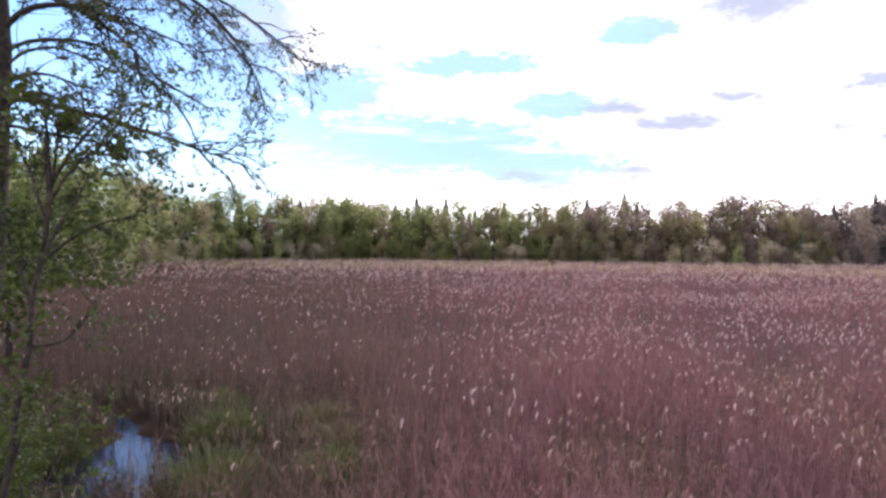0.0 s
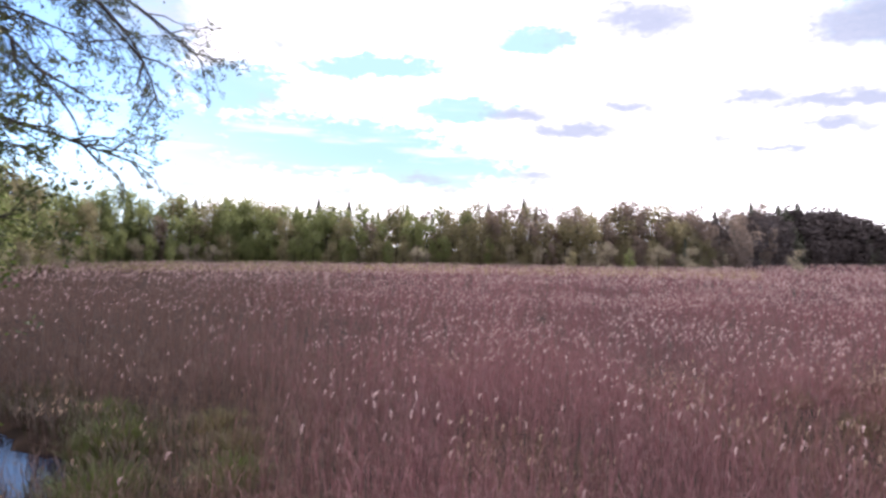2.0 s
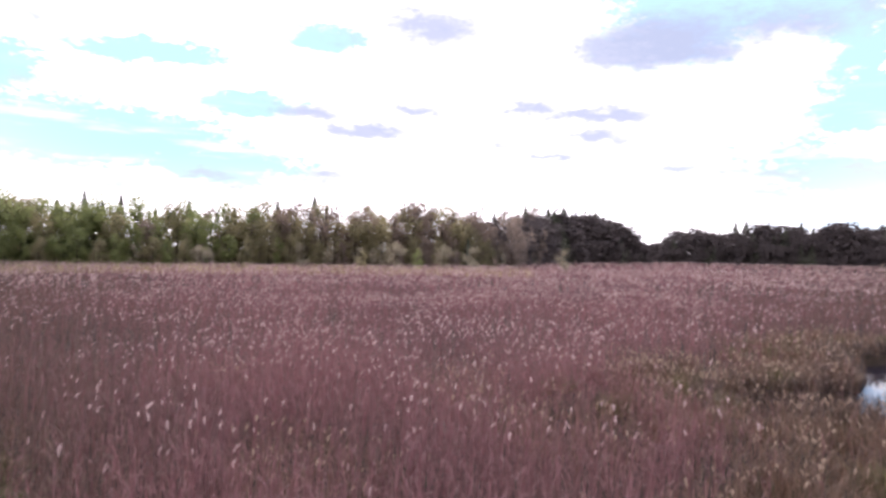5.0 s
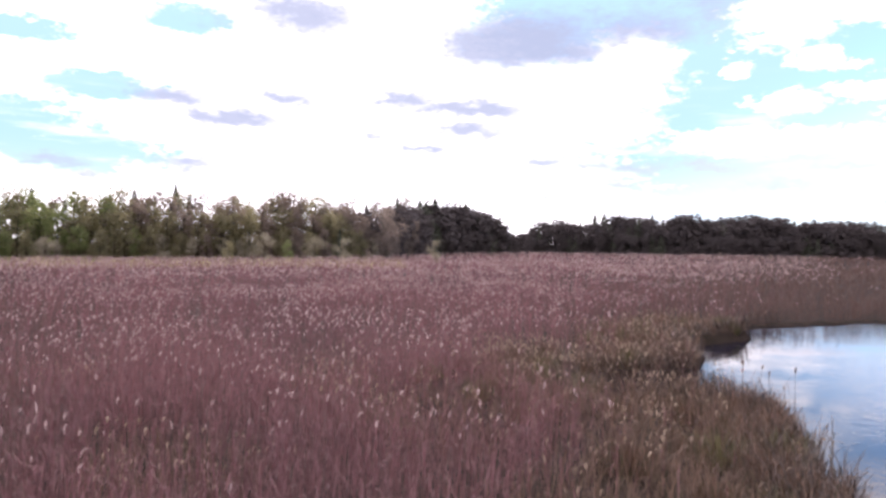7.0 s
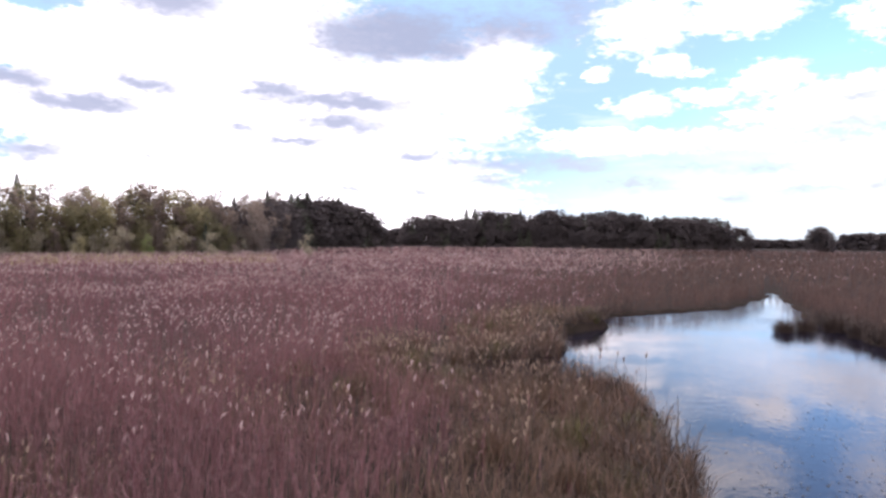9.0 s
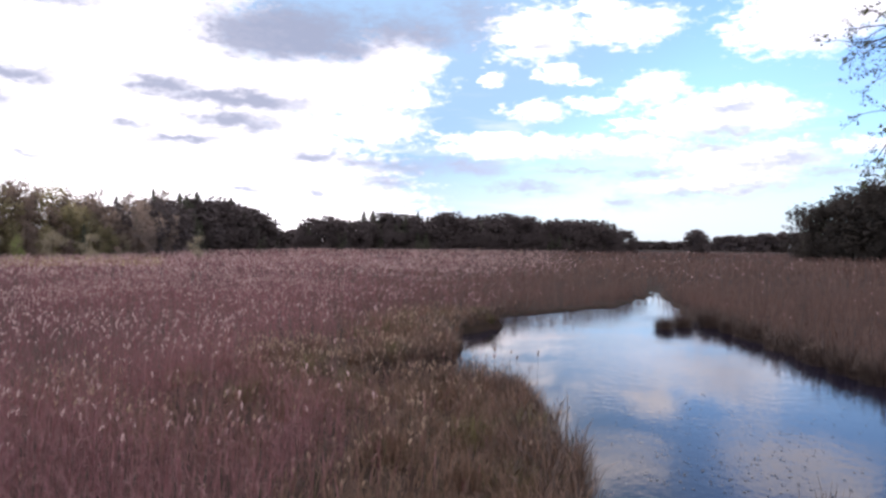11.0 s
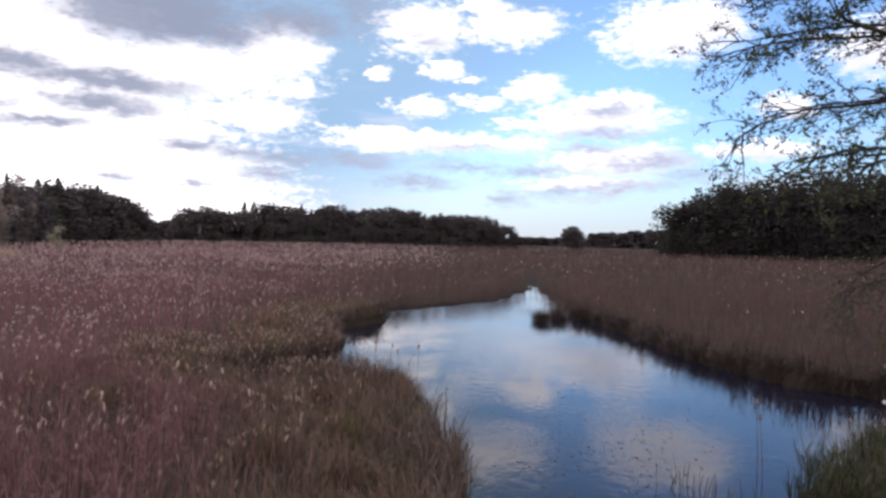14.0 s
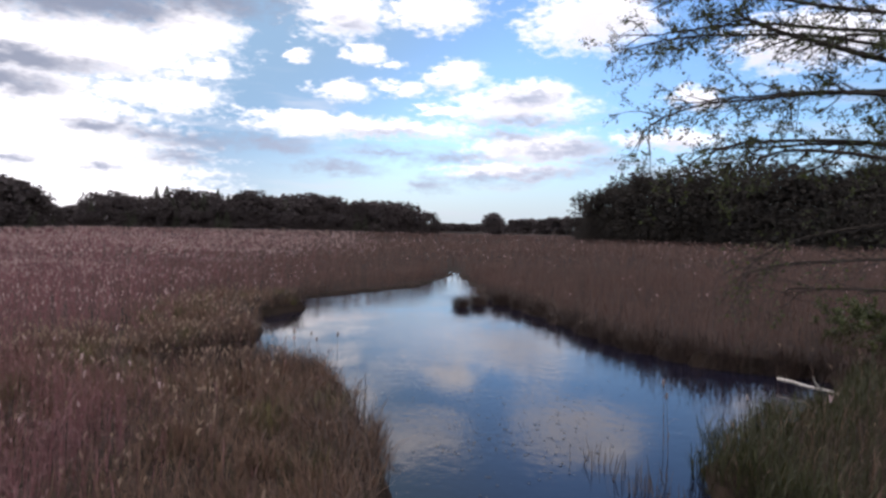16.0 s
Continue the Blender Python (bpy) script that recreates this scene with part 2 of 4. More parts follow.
SEDGE_HEAD = material("sedge_seed_head", (0.13, 0.085, 0.065), (0.40, 0.30, 0.22), 12, 0.9, 0.4, islands=0.75)
SEDGE = material("sedge_blade", (0.022, 0.013, 0.010), (0.245, 0.152, 0.104), 3, 0.6, 0.3, islands=0.75, patch=0.6, patch_colour=(0.095, 0.054, 0.040), patch_scale=0.3)
FRINGE = material("fringe_grass", (0.30, 0.25, 0.12), (0.50, 0.44, 0.22), 0.5, 0.7, 0.4, islands=0.7)
TUSSOCK_GREEN = material("tussock_blade", (0.038, 0.052, 0.014), (0.105, 0.128, 0.036), 3, 0.6, 0.35, islands=0.7)
OLIVE_SEDGE = material("olive_sedge_blade", (0.022, 0.020, 0.009), (0.185, 0.160, 0.075), 3, 0.6, 0.3, islands=0.75)
# dark, so that the shade on the bank's faces is in the colour
SHADED_SEDGE = material("dead_sedge_blade", (0.020, 0.013, 0.012), (0.095, 0.064, 0.050), 3, 0.7, 0.08, islands=0.7)
GREEN_SEDGE = material("green_sedge_blade", (0.015, 0.017, 0.007), (0.056, 0.058, 0.022), 3, 0.6, 0.3, islands=0.7)
MUD = material("marsh_soil", (0.011, 0.008, 0.006), (0.032, 0.021, 0.016), 1.5, 0.9, islands=0, bump=0.5, patch=0.6, patch_colour=(0.022, 0.017, 0.012), patch_scale=0.08)
BARK = material("bark", (0.014, 0.011, 0.009), (0.05, 0.04, 0.033), 14, 0.9, islands=0, bump=0.6)
PALE_WOOD = material("bleached_wood", (0.25, 0.22, 0.19), (0.55, 0.50, 0.45), 9, 0.8, islands=0, bump=0.4)
LEAF = material("young_leaf", (0.030, 0.034, 0.016), (0.085, 0.095, 0.042), 2, 0.5, 0.4, (1.1, 1.2, 0.7), islands=0.7)
LEAF_FRESH = material("fresh_leaf", (0.026, 0.037, 0.012), (0.078, 0.098, 0.032), 2, 0.5, 0.45, (1.1, 1.2, 0.7), islands=0.7)
CROWN_GREEN = material("crown_green", (0.17, 0.19, 0.080), (0.28, 0.31, 0.14), 0.35, 0.7, 0.8, islands=0.6)
CROWN_OLIVE = material("crown_olive", (0.185, 0.162, 0.095), (0.30, 0.268, 0.155), 0.35, 0.7, 0.75, islands=0.6)
CROWN_BROWN = material("crown_brown", (0.180, 0.138, 0.115), (0.29, 0.228, 0.188), 0.35, 0.7, 0.75, islands=0.6)
CROWN_PALE = material("crown_pale", (0.19, 0.165, 0.115), (0.36, 0.315, 0.23), 0.35, 0.7, 0.5, islands=0.6)
NEEDLES = material("needles", (0.055, 0.060, 0.044), (0.125, 0.128, 0.095), 0.5, 0.8, 0.15, islands=0.6)
# the shaded side of the wood behind the pond, put into the crown colour
CROWN_SHADED = material("crown_oak", (0.040, 0.035, 0.031), (0.064, 0.056, 0.049), 0.4, 0.9, 0.2, islands=0.6)
# far woods: shade in the colour again, lifted by the lens veil
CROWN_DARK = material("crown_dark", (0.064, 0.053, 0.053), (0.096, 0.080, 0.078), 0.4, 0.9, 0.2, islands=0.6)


def water_material():
    m = bpy.data.materials.new("pond_water")
    m.use_nodes = True
    tree = m.node_tree
    skin = tree.nodes["Principled BSDF"]
    skin.inputs["Base Color"].default_value = (0.006, 0.006, 0.013, 1)
    skin.inputs["Roughness"].default_value = 0.03
    skin.inputs["IOR"].default_value = 1.37
    pos = tree.nodes.new("ShaderNodeNewGeometry").outputs["Position"]
    wave = node(tree, "ShaderNodeTexNoise", Scale=2.6, Detail=4.0, Roughness=0.6)
    put(tree, pos, wave.inputs["Vector"])
    calm = node(tree, "ShaderNodeTexNoise", Scale=0.22, Detail=2.0)
    put(tree, pos, calm.inputs["Vector"])
    power = remap(tree, calm.outputs["Fac"], 0.38, 0.65, 0.07, 0.36)
    b = node(tree, "ShaderNodeBump", Distance=0.03)
    put(tree, power, b.inputs["Strength"])
    put(tree, wave.outputs["Fac"], b.inputs["Height"])
    put(tree, b.outputs[0], skin.inputs["Normal"])
    return m


WATER = water_material()


# ---------------------------------------------------------------- mesh helpers
def mesh_of(name, verts, quads=None, tris=None, quad_mats=None, tri_mats=None, mats=()):
    verts = np.asarray(verts, np.float32)
    quads = np.zeros((0, 4), np.int32) if quads is None else np.asarray(quads, np.int32)
    tris = np.zeros((0, 3), np.int32) if tris is None else np.asarray(tris, np.int32)
    me = bpy.data.meshes.new(name)
    nq, nt = len(quads), len(tris)
    me.vertices.add(len(verts))
    me.vertices.foreach_set("co", verts.ravel())
    me.loops.add(nq * 4 + nt * 3)
    me.loops.foreach_set("vertex_index", np.concatenate([quads.ravel(), tris.ravel()]).astype(np.int32))
    me.polygons.add(nq + nt)
    me.polygons.foreach_set("loop_start", np.concatenate([np.arange(nq) * 4, nq * 4 + np.arange(nt) * 3]).astype(np.int32))
    for m in mats:
        me.materials.append(m)
    if quad_mats is not None or tri_mats is not None:
        q = np.zeros(nq, np.int32) if quad_mats is None else np.asarray(quad_mats, np.int32)
        t = np.zeros(nt, np.int32) if tri_mats is None else np.asarray(tri_mats, np.int32)
        me.polygons.foreach_set("material_index", np.concatenate([q, t]).astype(np.int32))
    me.update(calc_edges=True)
    return me


def smooth(me):
    me.polygons.foreach_set("use_smooth", np.ones(len(me.polygons), bool))
    return me


def value_noise(x, y, size, seed):
    """Smooth noise from 0 to 1 over the plan, with features of that size."""
    g = np.random.RandomState(seed).rand(64, 64)
    u, v = x / size, y / size
    i, j = np.floor(u).astype(int), np.floor(v).astype(int)
    a, b = u - i, v - j
    a, b = a * a * (3 - 2 * a), b * b * (3 - 2 * b)
    pick = lambda p, q: g[p % 64, q % 64]
    return (pick(i, j) * (1 - a) + pick(i + 1, j) * a) * (1 - b) + (pick(i, j + 1) * (1 - a) + pick(i + 1, j + 1) * a) * b


POND = [(62, 19.2), (45.4, 12.4), (36, 6.4), (29.8, 3.1), (26.7, 0.6), (25, -1.6), (24.5, -4.5), (21, -5.2), (17, -1.6), (13.2, -0.8),
        (10, -1.6), (6, -0.5), (7, 2.2), (10.6, 4.2), (12.2, 5.0), (14.0, 6.4), (16.4, 8.0), (18.0, 9.6), (18.4, 11.1), (16.6, 12.1), (15.0, 13.3), (16.5, 14.8), (20.6, 13.6), (23.6, 15.3),
        (27.2, 17.9), (28.2, 19.8), (31.9, 18.2), (36, 21), (40.5, 20.8), (48.9, 18.4), (60, 19.8), (71, 23.0), (71.2, 22.6)]
POOL = [(-8.7, 18.6), (-7.9, 18.1), (-6.6, 16.3), (-5.1, 15.3), (-4.9, 14.2), (-5.8, 13.4), (-5.4, 12.3), (-6.3, 11.4), (-8.4, 11.6), (-8.8, 12.8), (-7.6, 13.9), (-7.9, 16.0)]
# round tussocks by the pool: place, height and width
MOUNDS = [(-4.8, 15.7, 1.15, 1.9), (-4.0, 12.3, 1.1, 2.0), (-2.2, 15.6, 1.0, 2.0), (-6.9, 10.4, 1.1, 1.9), (-8.3, 14.0, 1.25, 2.3), (-5.3, 10.3, 1.0, 1.7), (-9.2, 11.6, 1.2, 2.1), (-2.0, 13.4, 0.9, 1.7), (-3.0, 17.6, 1.0, 2.2), (-5.9, 18.2, 1.0, 2.0)]


def bank(poly, x, y):
    """Signed distance to a shore in the plan: positive on land."""
    p = np.asarray(poly, float)
    q = np.roll(p, -1, 0)
    inside = np.zeros(np.shape(x), bool)
    best = np.full(np.shape(x), 1e9)
    for (ax, ay), (bx, by) in zip(p, q):
        ex, ey = bx - ax, by - ay
        s = np.clip(((x - ax) * ex + (y - ay) * ey) / (ex * ex + ey * ey), 0, 1)
        best = np.minimum(best, np.hypot(x - ax - s * ex, y - ay - s * ey))
        cross = ((ay > y) != (by > y)) & (x < (bx - ax) * (y - ay) / (by - ay + 1e-12) + ax)
        inside ^= cross
    return np.where(inside, -best, best)


def shore(x, y):
    wob = (value_noise(x, y, 1.1, 5) - 0.5) * 0.9 + (value_noise(x, y, 0.4, 6) - 0.5) * 0.35
    return np.minimum(bank(POND, x, y), bank(POOL, x, y)) + wob


def land_height(x, y, d):
    """Low peat everywhere; on the pond's grassy side a step is added, its dark face standing in for shade."""
    step = np.clip((bank(POND, x, y) < 5) & ((y > x * 0.33 - 1) | (y < 1)) & (x < 33) & (np.hypot(x, y) > 7), 0, 1)
    return np.where(step > 0, np.clip(d * 1.6 - 0.1, -0.6, 0.40), np.clip(d * 0.5, -0.6, 0.12))


# ---------------------------------------------------------------- ground and water
def make_ground():
    # fine rings and rays where the shores lie, coarse ones elsewhere
    r = np.concatenate([np.arange(1.0, 50, 0.5), np.arange(50, 75, 1.0), 75 * (3500 / 75) ** np.linspace(0, 1, 34)])
    a = np.radians(np.concatenate([np.arange(-46, 122, 0.5), np.arange(122, 314, 3.0)]))
    n_a, n_r = len(a), len(r)
    R, A = np.meshgrid(r, a, indexing="ij")
    x, y = R * np.sin(A), R * np.cos(A)
    d = shore(x, y)
    z = land_height(x, y, d) + 0.05 * value_noise(x, y, 0.8, 9) * (d > 0.2)
    v = np.stack([x, y, z], -1).reshape(-1, 3)
    v = np.vstack([v, [[0, 0, 0.1]]])
    i, j = np.meshgrid(np.arange(n_r - 1), np.arange(n_a), indexing="ij")
    k = (j + 1) % n_a
    quads = np.stack([i * n_a + j, i * n_a + k, (i + 1) * n_a + k, (i + 1) * n_a + j], -1).reshape(-1, 4)
    jj = np.arange(n_a)
    tris = np.stack([np.full(n_a, len(v) - 1), jj, (jj + 1) % n_a], -1)[:, ::-1]
    ob = new("ground", smooth(mesh_of("ground", v, quads, tris, mats=[MUD])))
    tagged(ob, "dark wet marsh soil with reed litter", "ground", kind="structure")


def make_water(name, poly, label):
    p = np.asarray(poly, float)
    lo, hi = p.min(0) - 1.5, p.max(0) + 1.5
    v = [(lo[0], lo[1], 0), (hi[0], lo[1], 0), (hi[0], hi[1], 0), (lo[0], hi[1], 0)]
    ob = new(name, mesh_of(name, v, [(0, 1, 2, 3)], mats=[WATER]))
    tagged(ob, label, "water", kind="structure")


make_ground()
make_water("water", POND, "still dark pond water mirroring blue sky and clouds")
make_water("water_pool", POOL, "small blue pool among tussocks in the marsh")


# ---------------------------------------------------------------- reeds
def ribbon(c0, side, widths):
    """Quad strips. c0: (n, rows, 3) centre lines; side: (n, 3) unit across; widths: (n, rows) or (rows,)."""
    n, k, _ = c0.shape
    w = np.broadcast_to(np.asarray(widths), (n, k))[..., None] * 0.5
    v = np.stack([c0 - side[:, None] * w, c0 + side[:, None] * w], 2).reshape(n, k * 2, 3)
    base = (np.arange(n) * k * 2)[:, None]
    f = np.concatenate([base + np.array([2 * i, 2 * i + 1, 2 * i + 3, 2 * i + 2]) for i in range(k - 1)], 1).reshape(-1, 4)
    return v.reshape(-1, 3), f


class Strips:
    def __init__(self):
        self.v, self.f, self.m, self.n = [], [], [], 0

    def add(self, vf, mat):
        v, f = vf
        self.v.append(v), self.f.append(f + self.n), self.m.append(np.broadcast_to(mat, len(f)))
        self.n += len(v)

    def mesh(self, name, mats):
        return mesh_of(name, np.concatenate(self.v), np.concatenate(self.f), quad_mats=np.concatenate(self.m), mats=mats)


def scatter(rng, r0, r1, density, a0=-42, a1=116):
    area = 0.5 * radians(a1 - a0) * (r1 * r1 - r0 * r0)
    n = int(area * density)
    r = np.sqrt(rng.uniform(r0 * r0, r1 * r1, n))
    a = np.radians(rng.uniform(a0, a1, n))
    return r * np.sin(a), r * np.cos(a)


def sedge_share(x, y):
    """1 where low olive sedge takes the place of the reeds, round the open water."""
    d = bank(POND, x, y) + (value_noise(x, y, 3.0, 21) - 0.5) * 5
    left_side = (y > x * 0.33 - 1) | (np.hypot(x, y) < 14) | ((y < 0) & (x < 23))
    a = np.clip((5.5 - d) / 3.0, 0, 1) * left_side * (x < 34)
    b = np.clip((3.2 - bank(POOL, x, y) - (value_noise(x, y, 1.6, 22) - 0.5) * 4.5) / 1.5, 0, 0.75)
    c = np.clip((value_noise(x, y, 3.2, 23) - 0.62 + 0.12 * (x > 3)) * 6, 0, 0.8) * (np.hypot(x, y) < 24)
    return np.maximum(np.maximum(a, b), c)


def unveiled_share(x, y):
    """Share of brown reeds, by the trees on one side of the marsh and round the pond's far bank on the other; between
    them the reed colours carry a lens flare's pink veil.
    """
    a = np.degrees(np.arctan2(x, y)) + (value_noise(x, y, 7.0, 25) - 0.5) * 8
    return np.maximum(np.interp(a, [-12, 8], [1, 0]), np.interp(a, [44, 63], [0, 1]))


def plume_wealth(x, y):
    """The reeds straight across the marsh carry most plumes; towards the pond's far side and the wood they thin out.
    This puts the backlight's glow into the number of plumes.
    """
    a = np.degrees(np.arctan2(x, y))
    near = np.interp(a, [-40, -5, 8, 40, 52, 62, 110], [0.22, 0.4, 1.05, 1.1, 0.60, 0.03, 0.02])
    return near + (1.1 - near) * np.clip((np.hypot(x, y) - 60) / 40, 0, 0.8) * np.interp(a, [54, 66], [1, 0.0])


def reeds(rng, x, y, level, kind, tall=1.0):
    """One strip mesh of stems, blades and plumes. level 0: close by, 3: far off. kind: reed, sedge or green."""
    n = len(x)
    s = Strips()
    far = np.hypot(x, y)
    d = shore(x, y)
    grow = np.clip(d / 6.0, 0, 1)
    top = {"reed": 1.22 + 0.38 * grow, "sedge": 0.62 + 0.25 * grow, "green": np.full(n, 0.64)}[kind] * tall
    h = top * rng.uniform(0.78, 1.12, n) * (0.88 + 0.24 * value_noise(x, y, 5.0, 31))
    if kind != "reed":
        h = h * (0.55 + 0.85 * value_noise(x, y, 0.9, 33))
    foot = land_height(x, y, d)
    wide = (0.008, 0.016, 0.05, 0.14)[level]
    lean = rng.normal(0, 0.10 if kind == "reed" else 0.22, (n, 2)) * h[:, None] + np.array([0.05, -0.02])
    turn = rng.uniform(0, np.pi, n)
    side = np.stack([np.cos(turn), np.sin(turn), np.zeros(n)], -1)
    rows = np.array([0.0, 0.55, 1.0]) if level < 2 else np.array([0.1, 1.0])

    def at(q, idx=slice(None)):
        q = np.asarray(q)
        if q.ndim == 1 and q.shape[0] != len(x[idx]):
            q = np.broadcast_to(q, (len(x[idx]), len(q)))
        elif q.ndim == 1:
            q = q[:, None]
        return np.stack([x[idx][:, None] + lean[idx][:, :1] * q ** 2, y[idx][:, None] + lean[idx][:, 1:] * q ** 2, foot[idx][:, None] + h[idx][:, None] * q], -1)

    # old: 1 for reeds coloured without the flare veil, not for age
    old = (rng.rand(n) < unveiled_share(x, y)).astype(int) if kind == "reed" else np.zeros(n, int)
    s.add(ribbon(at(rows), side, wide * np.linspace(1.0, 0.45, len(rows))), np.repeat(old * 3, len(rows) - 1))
    # blades
    blades = {"reed": (2, 1, 1, 0), "sedge": (3, 2, 1, 1), "green": (3, 2, 1, 1)}[kind][level]
    for b in range(blades):
        q = rng.uniform(0.35, 0.95, n) if kind == "reed" else rng.uniform(0.02, 0.5, n)
        root = at(q)[:, 0]
        a = rng.uniform(0, 2 * np.pi, n)
        out = np.stack([np.cos(a), np.sin(a), np.zeros(n)], -1)
        size = rng.uniform(0.18, 0.45, n) * {"reed": 1.0, "sedge": 1.2, "green": 0.9}[kind] * (1, 1.2, 1.6, 2.2)[level]
        rise = rng.uniform(0.3, 1.6, n) if kind == "reed" else rng.uniform(0.9, 2.0, n) + (0.5 if kind == "green" else 0.0)
        c = np.stack([root, root + out * (size * 0.32)[:, None] + np.array([0, 0, 1.0]) * (size * 0.5 * rise)[:, None],
                      root + out * (size * 0.68)[:, None] + np.array([0, 0, 1.0]) * (size * (0.7 * rise - 0.12))[:, None]], 1)
        across = np.stack([-np.sin(a), np.cos(a), np.zeros(n)], -1)
        w = (0.010, 0.017, 0.06, 0.15)[level]
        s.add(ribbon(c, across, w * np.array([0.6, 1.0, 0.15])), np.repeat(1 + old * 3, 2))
    # plumes
    share = {"reed": (0.13, 0.42, 2.8, 4.0), "sedge": (0.60, 0.50, 0.2, 0.2), "green": (0.06, 0.10, 0.1, 0.1)}[kind][level]
    rich = value_noise(x, y, 6.0, 41) * 0.6 + value_noise(x, y, 2.0, 42) * 0.6
    idx = np.where(rng.rand(n) < share * np.clip(rich * 2.2 - 0.55, 0.08, 1.6) * np.clip(0.15 + (far - 9) / 12, 0.15, 1.15) * plume_wealth(x, y))[0]
    if len(idx):
        m = len(idx)
        tip = at(np.ones(m), idx)[:, 0]
        a = rng.normal(0.4, 0.9, m)
        size = rng.uniform(0.08, 0.165, m) * (1, 1.05, 1.5, 2.2)[level]
        droop = np.stack([np.cos(a), np.sin(a), np.zeros(m)], -1) * (size * rng.uniform(0.1, 0.7, m))[:, None]
        up = np.array([0, 0, 1.0]) * size[:, None]
        c = np.stack([tip - up * 0.15, tip + up * 0.25 + droop * 0.1, tip + up * 0.6 + droop * 0.45, tip + up * 0.72 + droop * 1.1], 1)
        w = size[:, None] * np.array([0.08, 0.32, 0.28, 0.07]) * (0.72, 1.0, 1.9, 2.6)[level]
        t2 = rng.uniform(0, np.pi, m)
        for k in range((3, 2, 1, 1)[level]):
            across = np.stack([np.cos(t2 + k * 1.1), np.sin(t2 + k * 1.1), rng.uniform(-0.5, 0.5, m)], -1)
            fan = c + rng.normal(0, 0.10, (m, 1, 3)) * size[:, None, None] * np.array([0, 0.5, 1, 1.6])[None, :, None]
            s.add(ribbon(fan, across, w), 2)
    return s


def plant_reeds():
    bands = [(5.5, 26, 51, 0), (26, 65, 22, 1), (65, 150, 1.7, 2), (150, 340, 0.28, 3)]
    names = ["close", "middle", "far", "distant"]
    for (r0, r1, dens, level), word in zip(bands, names):
        rng = np.random.RandomState(100 + level)
        x, y = scatter(rng, r0, r1, dens)
        d = shore(x, y)
        thick = 0.55 + 0.75 * value_noise(x, y, 2.2, 51)
        keep = (d > 0.22) & (rng.rand(len(x)) < thick * (np.where(d < 3.0, 2.2, 1.0) if level == 1 else 1.0) / (2.2 if level == 1 else 1.0))
        for mx, my, mh, mw in MOUNDS:
            keep &= np.hypot(x - mx, y - my) > mw * 0.44
        x, y = x[keep], y[keep]
        share = sedge_share(x, y)
        low = rng.rand(len(x)) < share * 0.93
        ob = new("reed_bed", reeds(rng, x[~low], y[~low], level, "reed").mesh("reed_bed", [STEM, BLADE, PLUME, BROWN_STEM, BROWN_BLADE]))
        tagged(ob, {"close": "dense dry reddish brown reeds with pale feathery plumes", "middle": "dry brown reed bed with pale plumes", "far": "wide brown reed bed reaching to the woods",
                    "distant": "far pale brown edge of the reed bed"}[word], "reeds", kind="stuff")
        if low.sum() > 50:
            gx, gy = x[low], y[low]
            green = rng.rand(len(gx)) < np.where((bank(POOL, gx, gy) < 3.0) | ((gy < 0.5) & (gx > 8)), 0.85, 0.12)
            ob = new("sedge", reeds(rng, gx[~green], gy[~green], level, "sedge").mesh("sedge", [SEDGE, SEDGE, SEDGE_HEAD]))
            tagged(ob, "low olive and straw coloured sedge beside the water", "sedge", kind="stuff")
            ob = new("sedge", reeds(rng, gx[green], gy[green], level, "green").mesh("green_sedge", [GREEN_SEDGE, GREEN_SEDGE, SEDGE_HEAD]))
            tagged(ob, "low fresh green sedge growing between the dry stalks", "sedge", kind="stuff")


plant_reeds()


def fringe():
    """The pale line of grass at the foot of the woods."""
    rng = np.random.RandomState(140)
    a, d = np.radians(rng.uniform(-24, 33, 4200)), rng.uniform(122, 134, 4200)
    ob = new("grass_fringe", reeds(rng, d * np.sin(a), d * np.cos(a), 2, "sedge", 1.75).mesh("grass_fringe", [FRINGE, FRINGE, PLUME]))
    tagged(ob, "pale yellow grass along the foot of the wood", "grass", kind="stuff")


fringe()


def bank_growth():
    """Thick dead leaves and stalks that hang over the water's edge, with the bank's shade put into their colour."""
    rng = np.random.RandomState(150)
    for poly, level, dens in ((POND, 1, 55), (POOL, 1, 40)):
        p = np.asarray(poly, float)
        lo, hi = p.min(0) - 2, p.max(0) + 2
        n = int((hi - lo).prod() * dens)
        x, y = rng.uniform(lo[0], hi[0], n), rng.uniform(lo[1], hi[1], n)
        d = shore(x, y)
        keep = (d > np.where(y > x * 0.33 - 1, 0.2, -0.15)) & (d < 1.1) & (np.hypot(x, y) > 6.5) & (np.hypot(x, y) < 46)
        x, y = x[keep], y[keep]
        fresh = (x < 23) & (y < 1.2) & (x > 8)
        tall = 0.45 + 0.6 * value_noise(x, y, 1.3, 71)
        ob = new("bank_growth", reeds(rng, x[~fresh], y[~fresh], level, "sedge", tall[~fresh]).mesh("bank_growth", [SHADED_SEDGE, SHADED_SEDGE, SEDGE_HEAD]))
        tagged(ob, "tangled dead sedge hanging over the water's edge, coloured dark for shade", "sedge", kind="stuff")
        if fresh.any():
            ob = new("bank_growth", reeds(rng, x[fresh], y[fresh], level, "green", 1.0).mesh("bank_growth", [GREEN_SEDGE, GREEN_SEDGE, SEDGE_HEAD]))
            tagged(ob, "dark green upright sedge at the pond's near bank", "sedge", kind="stuff")


bank_growth()


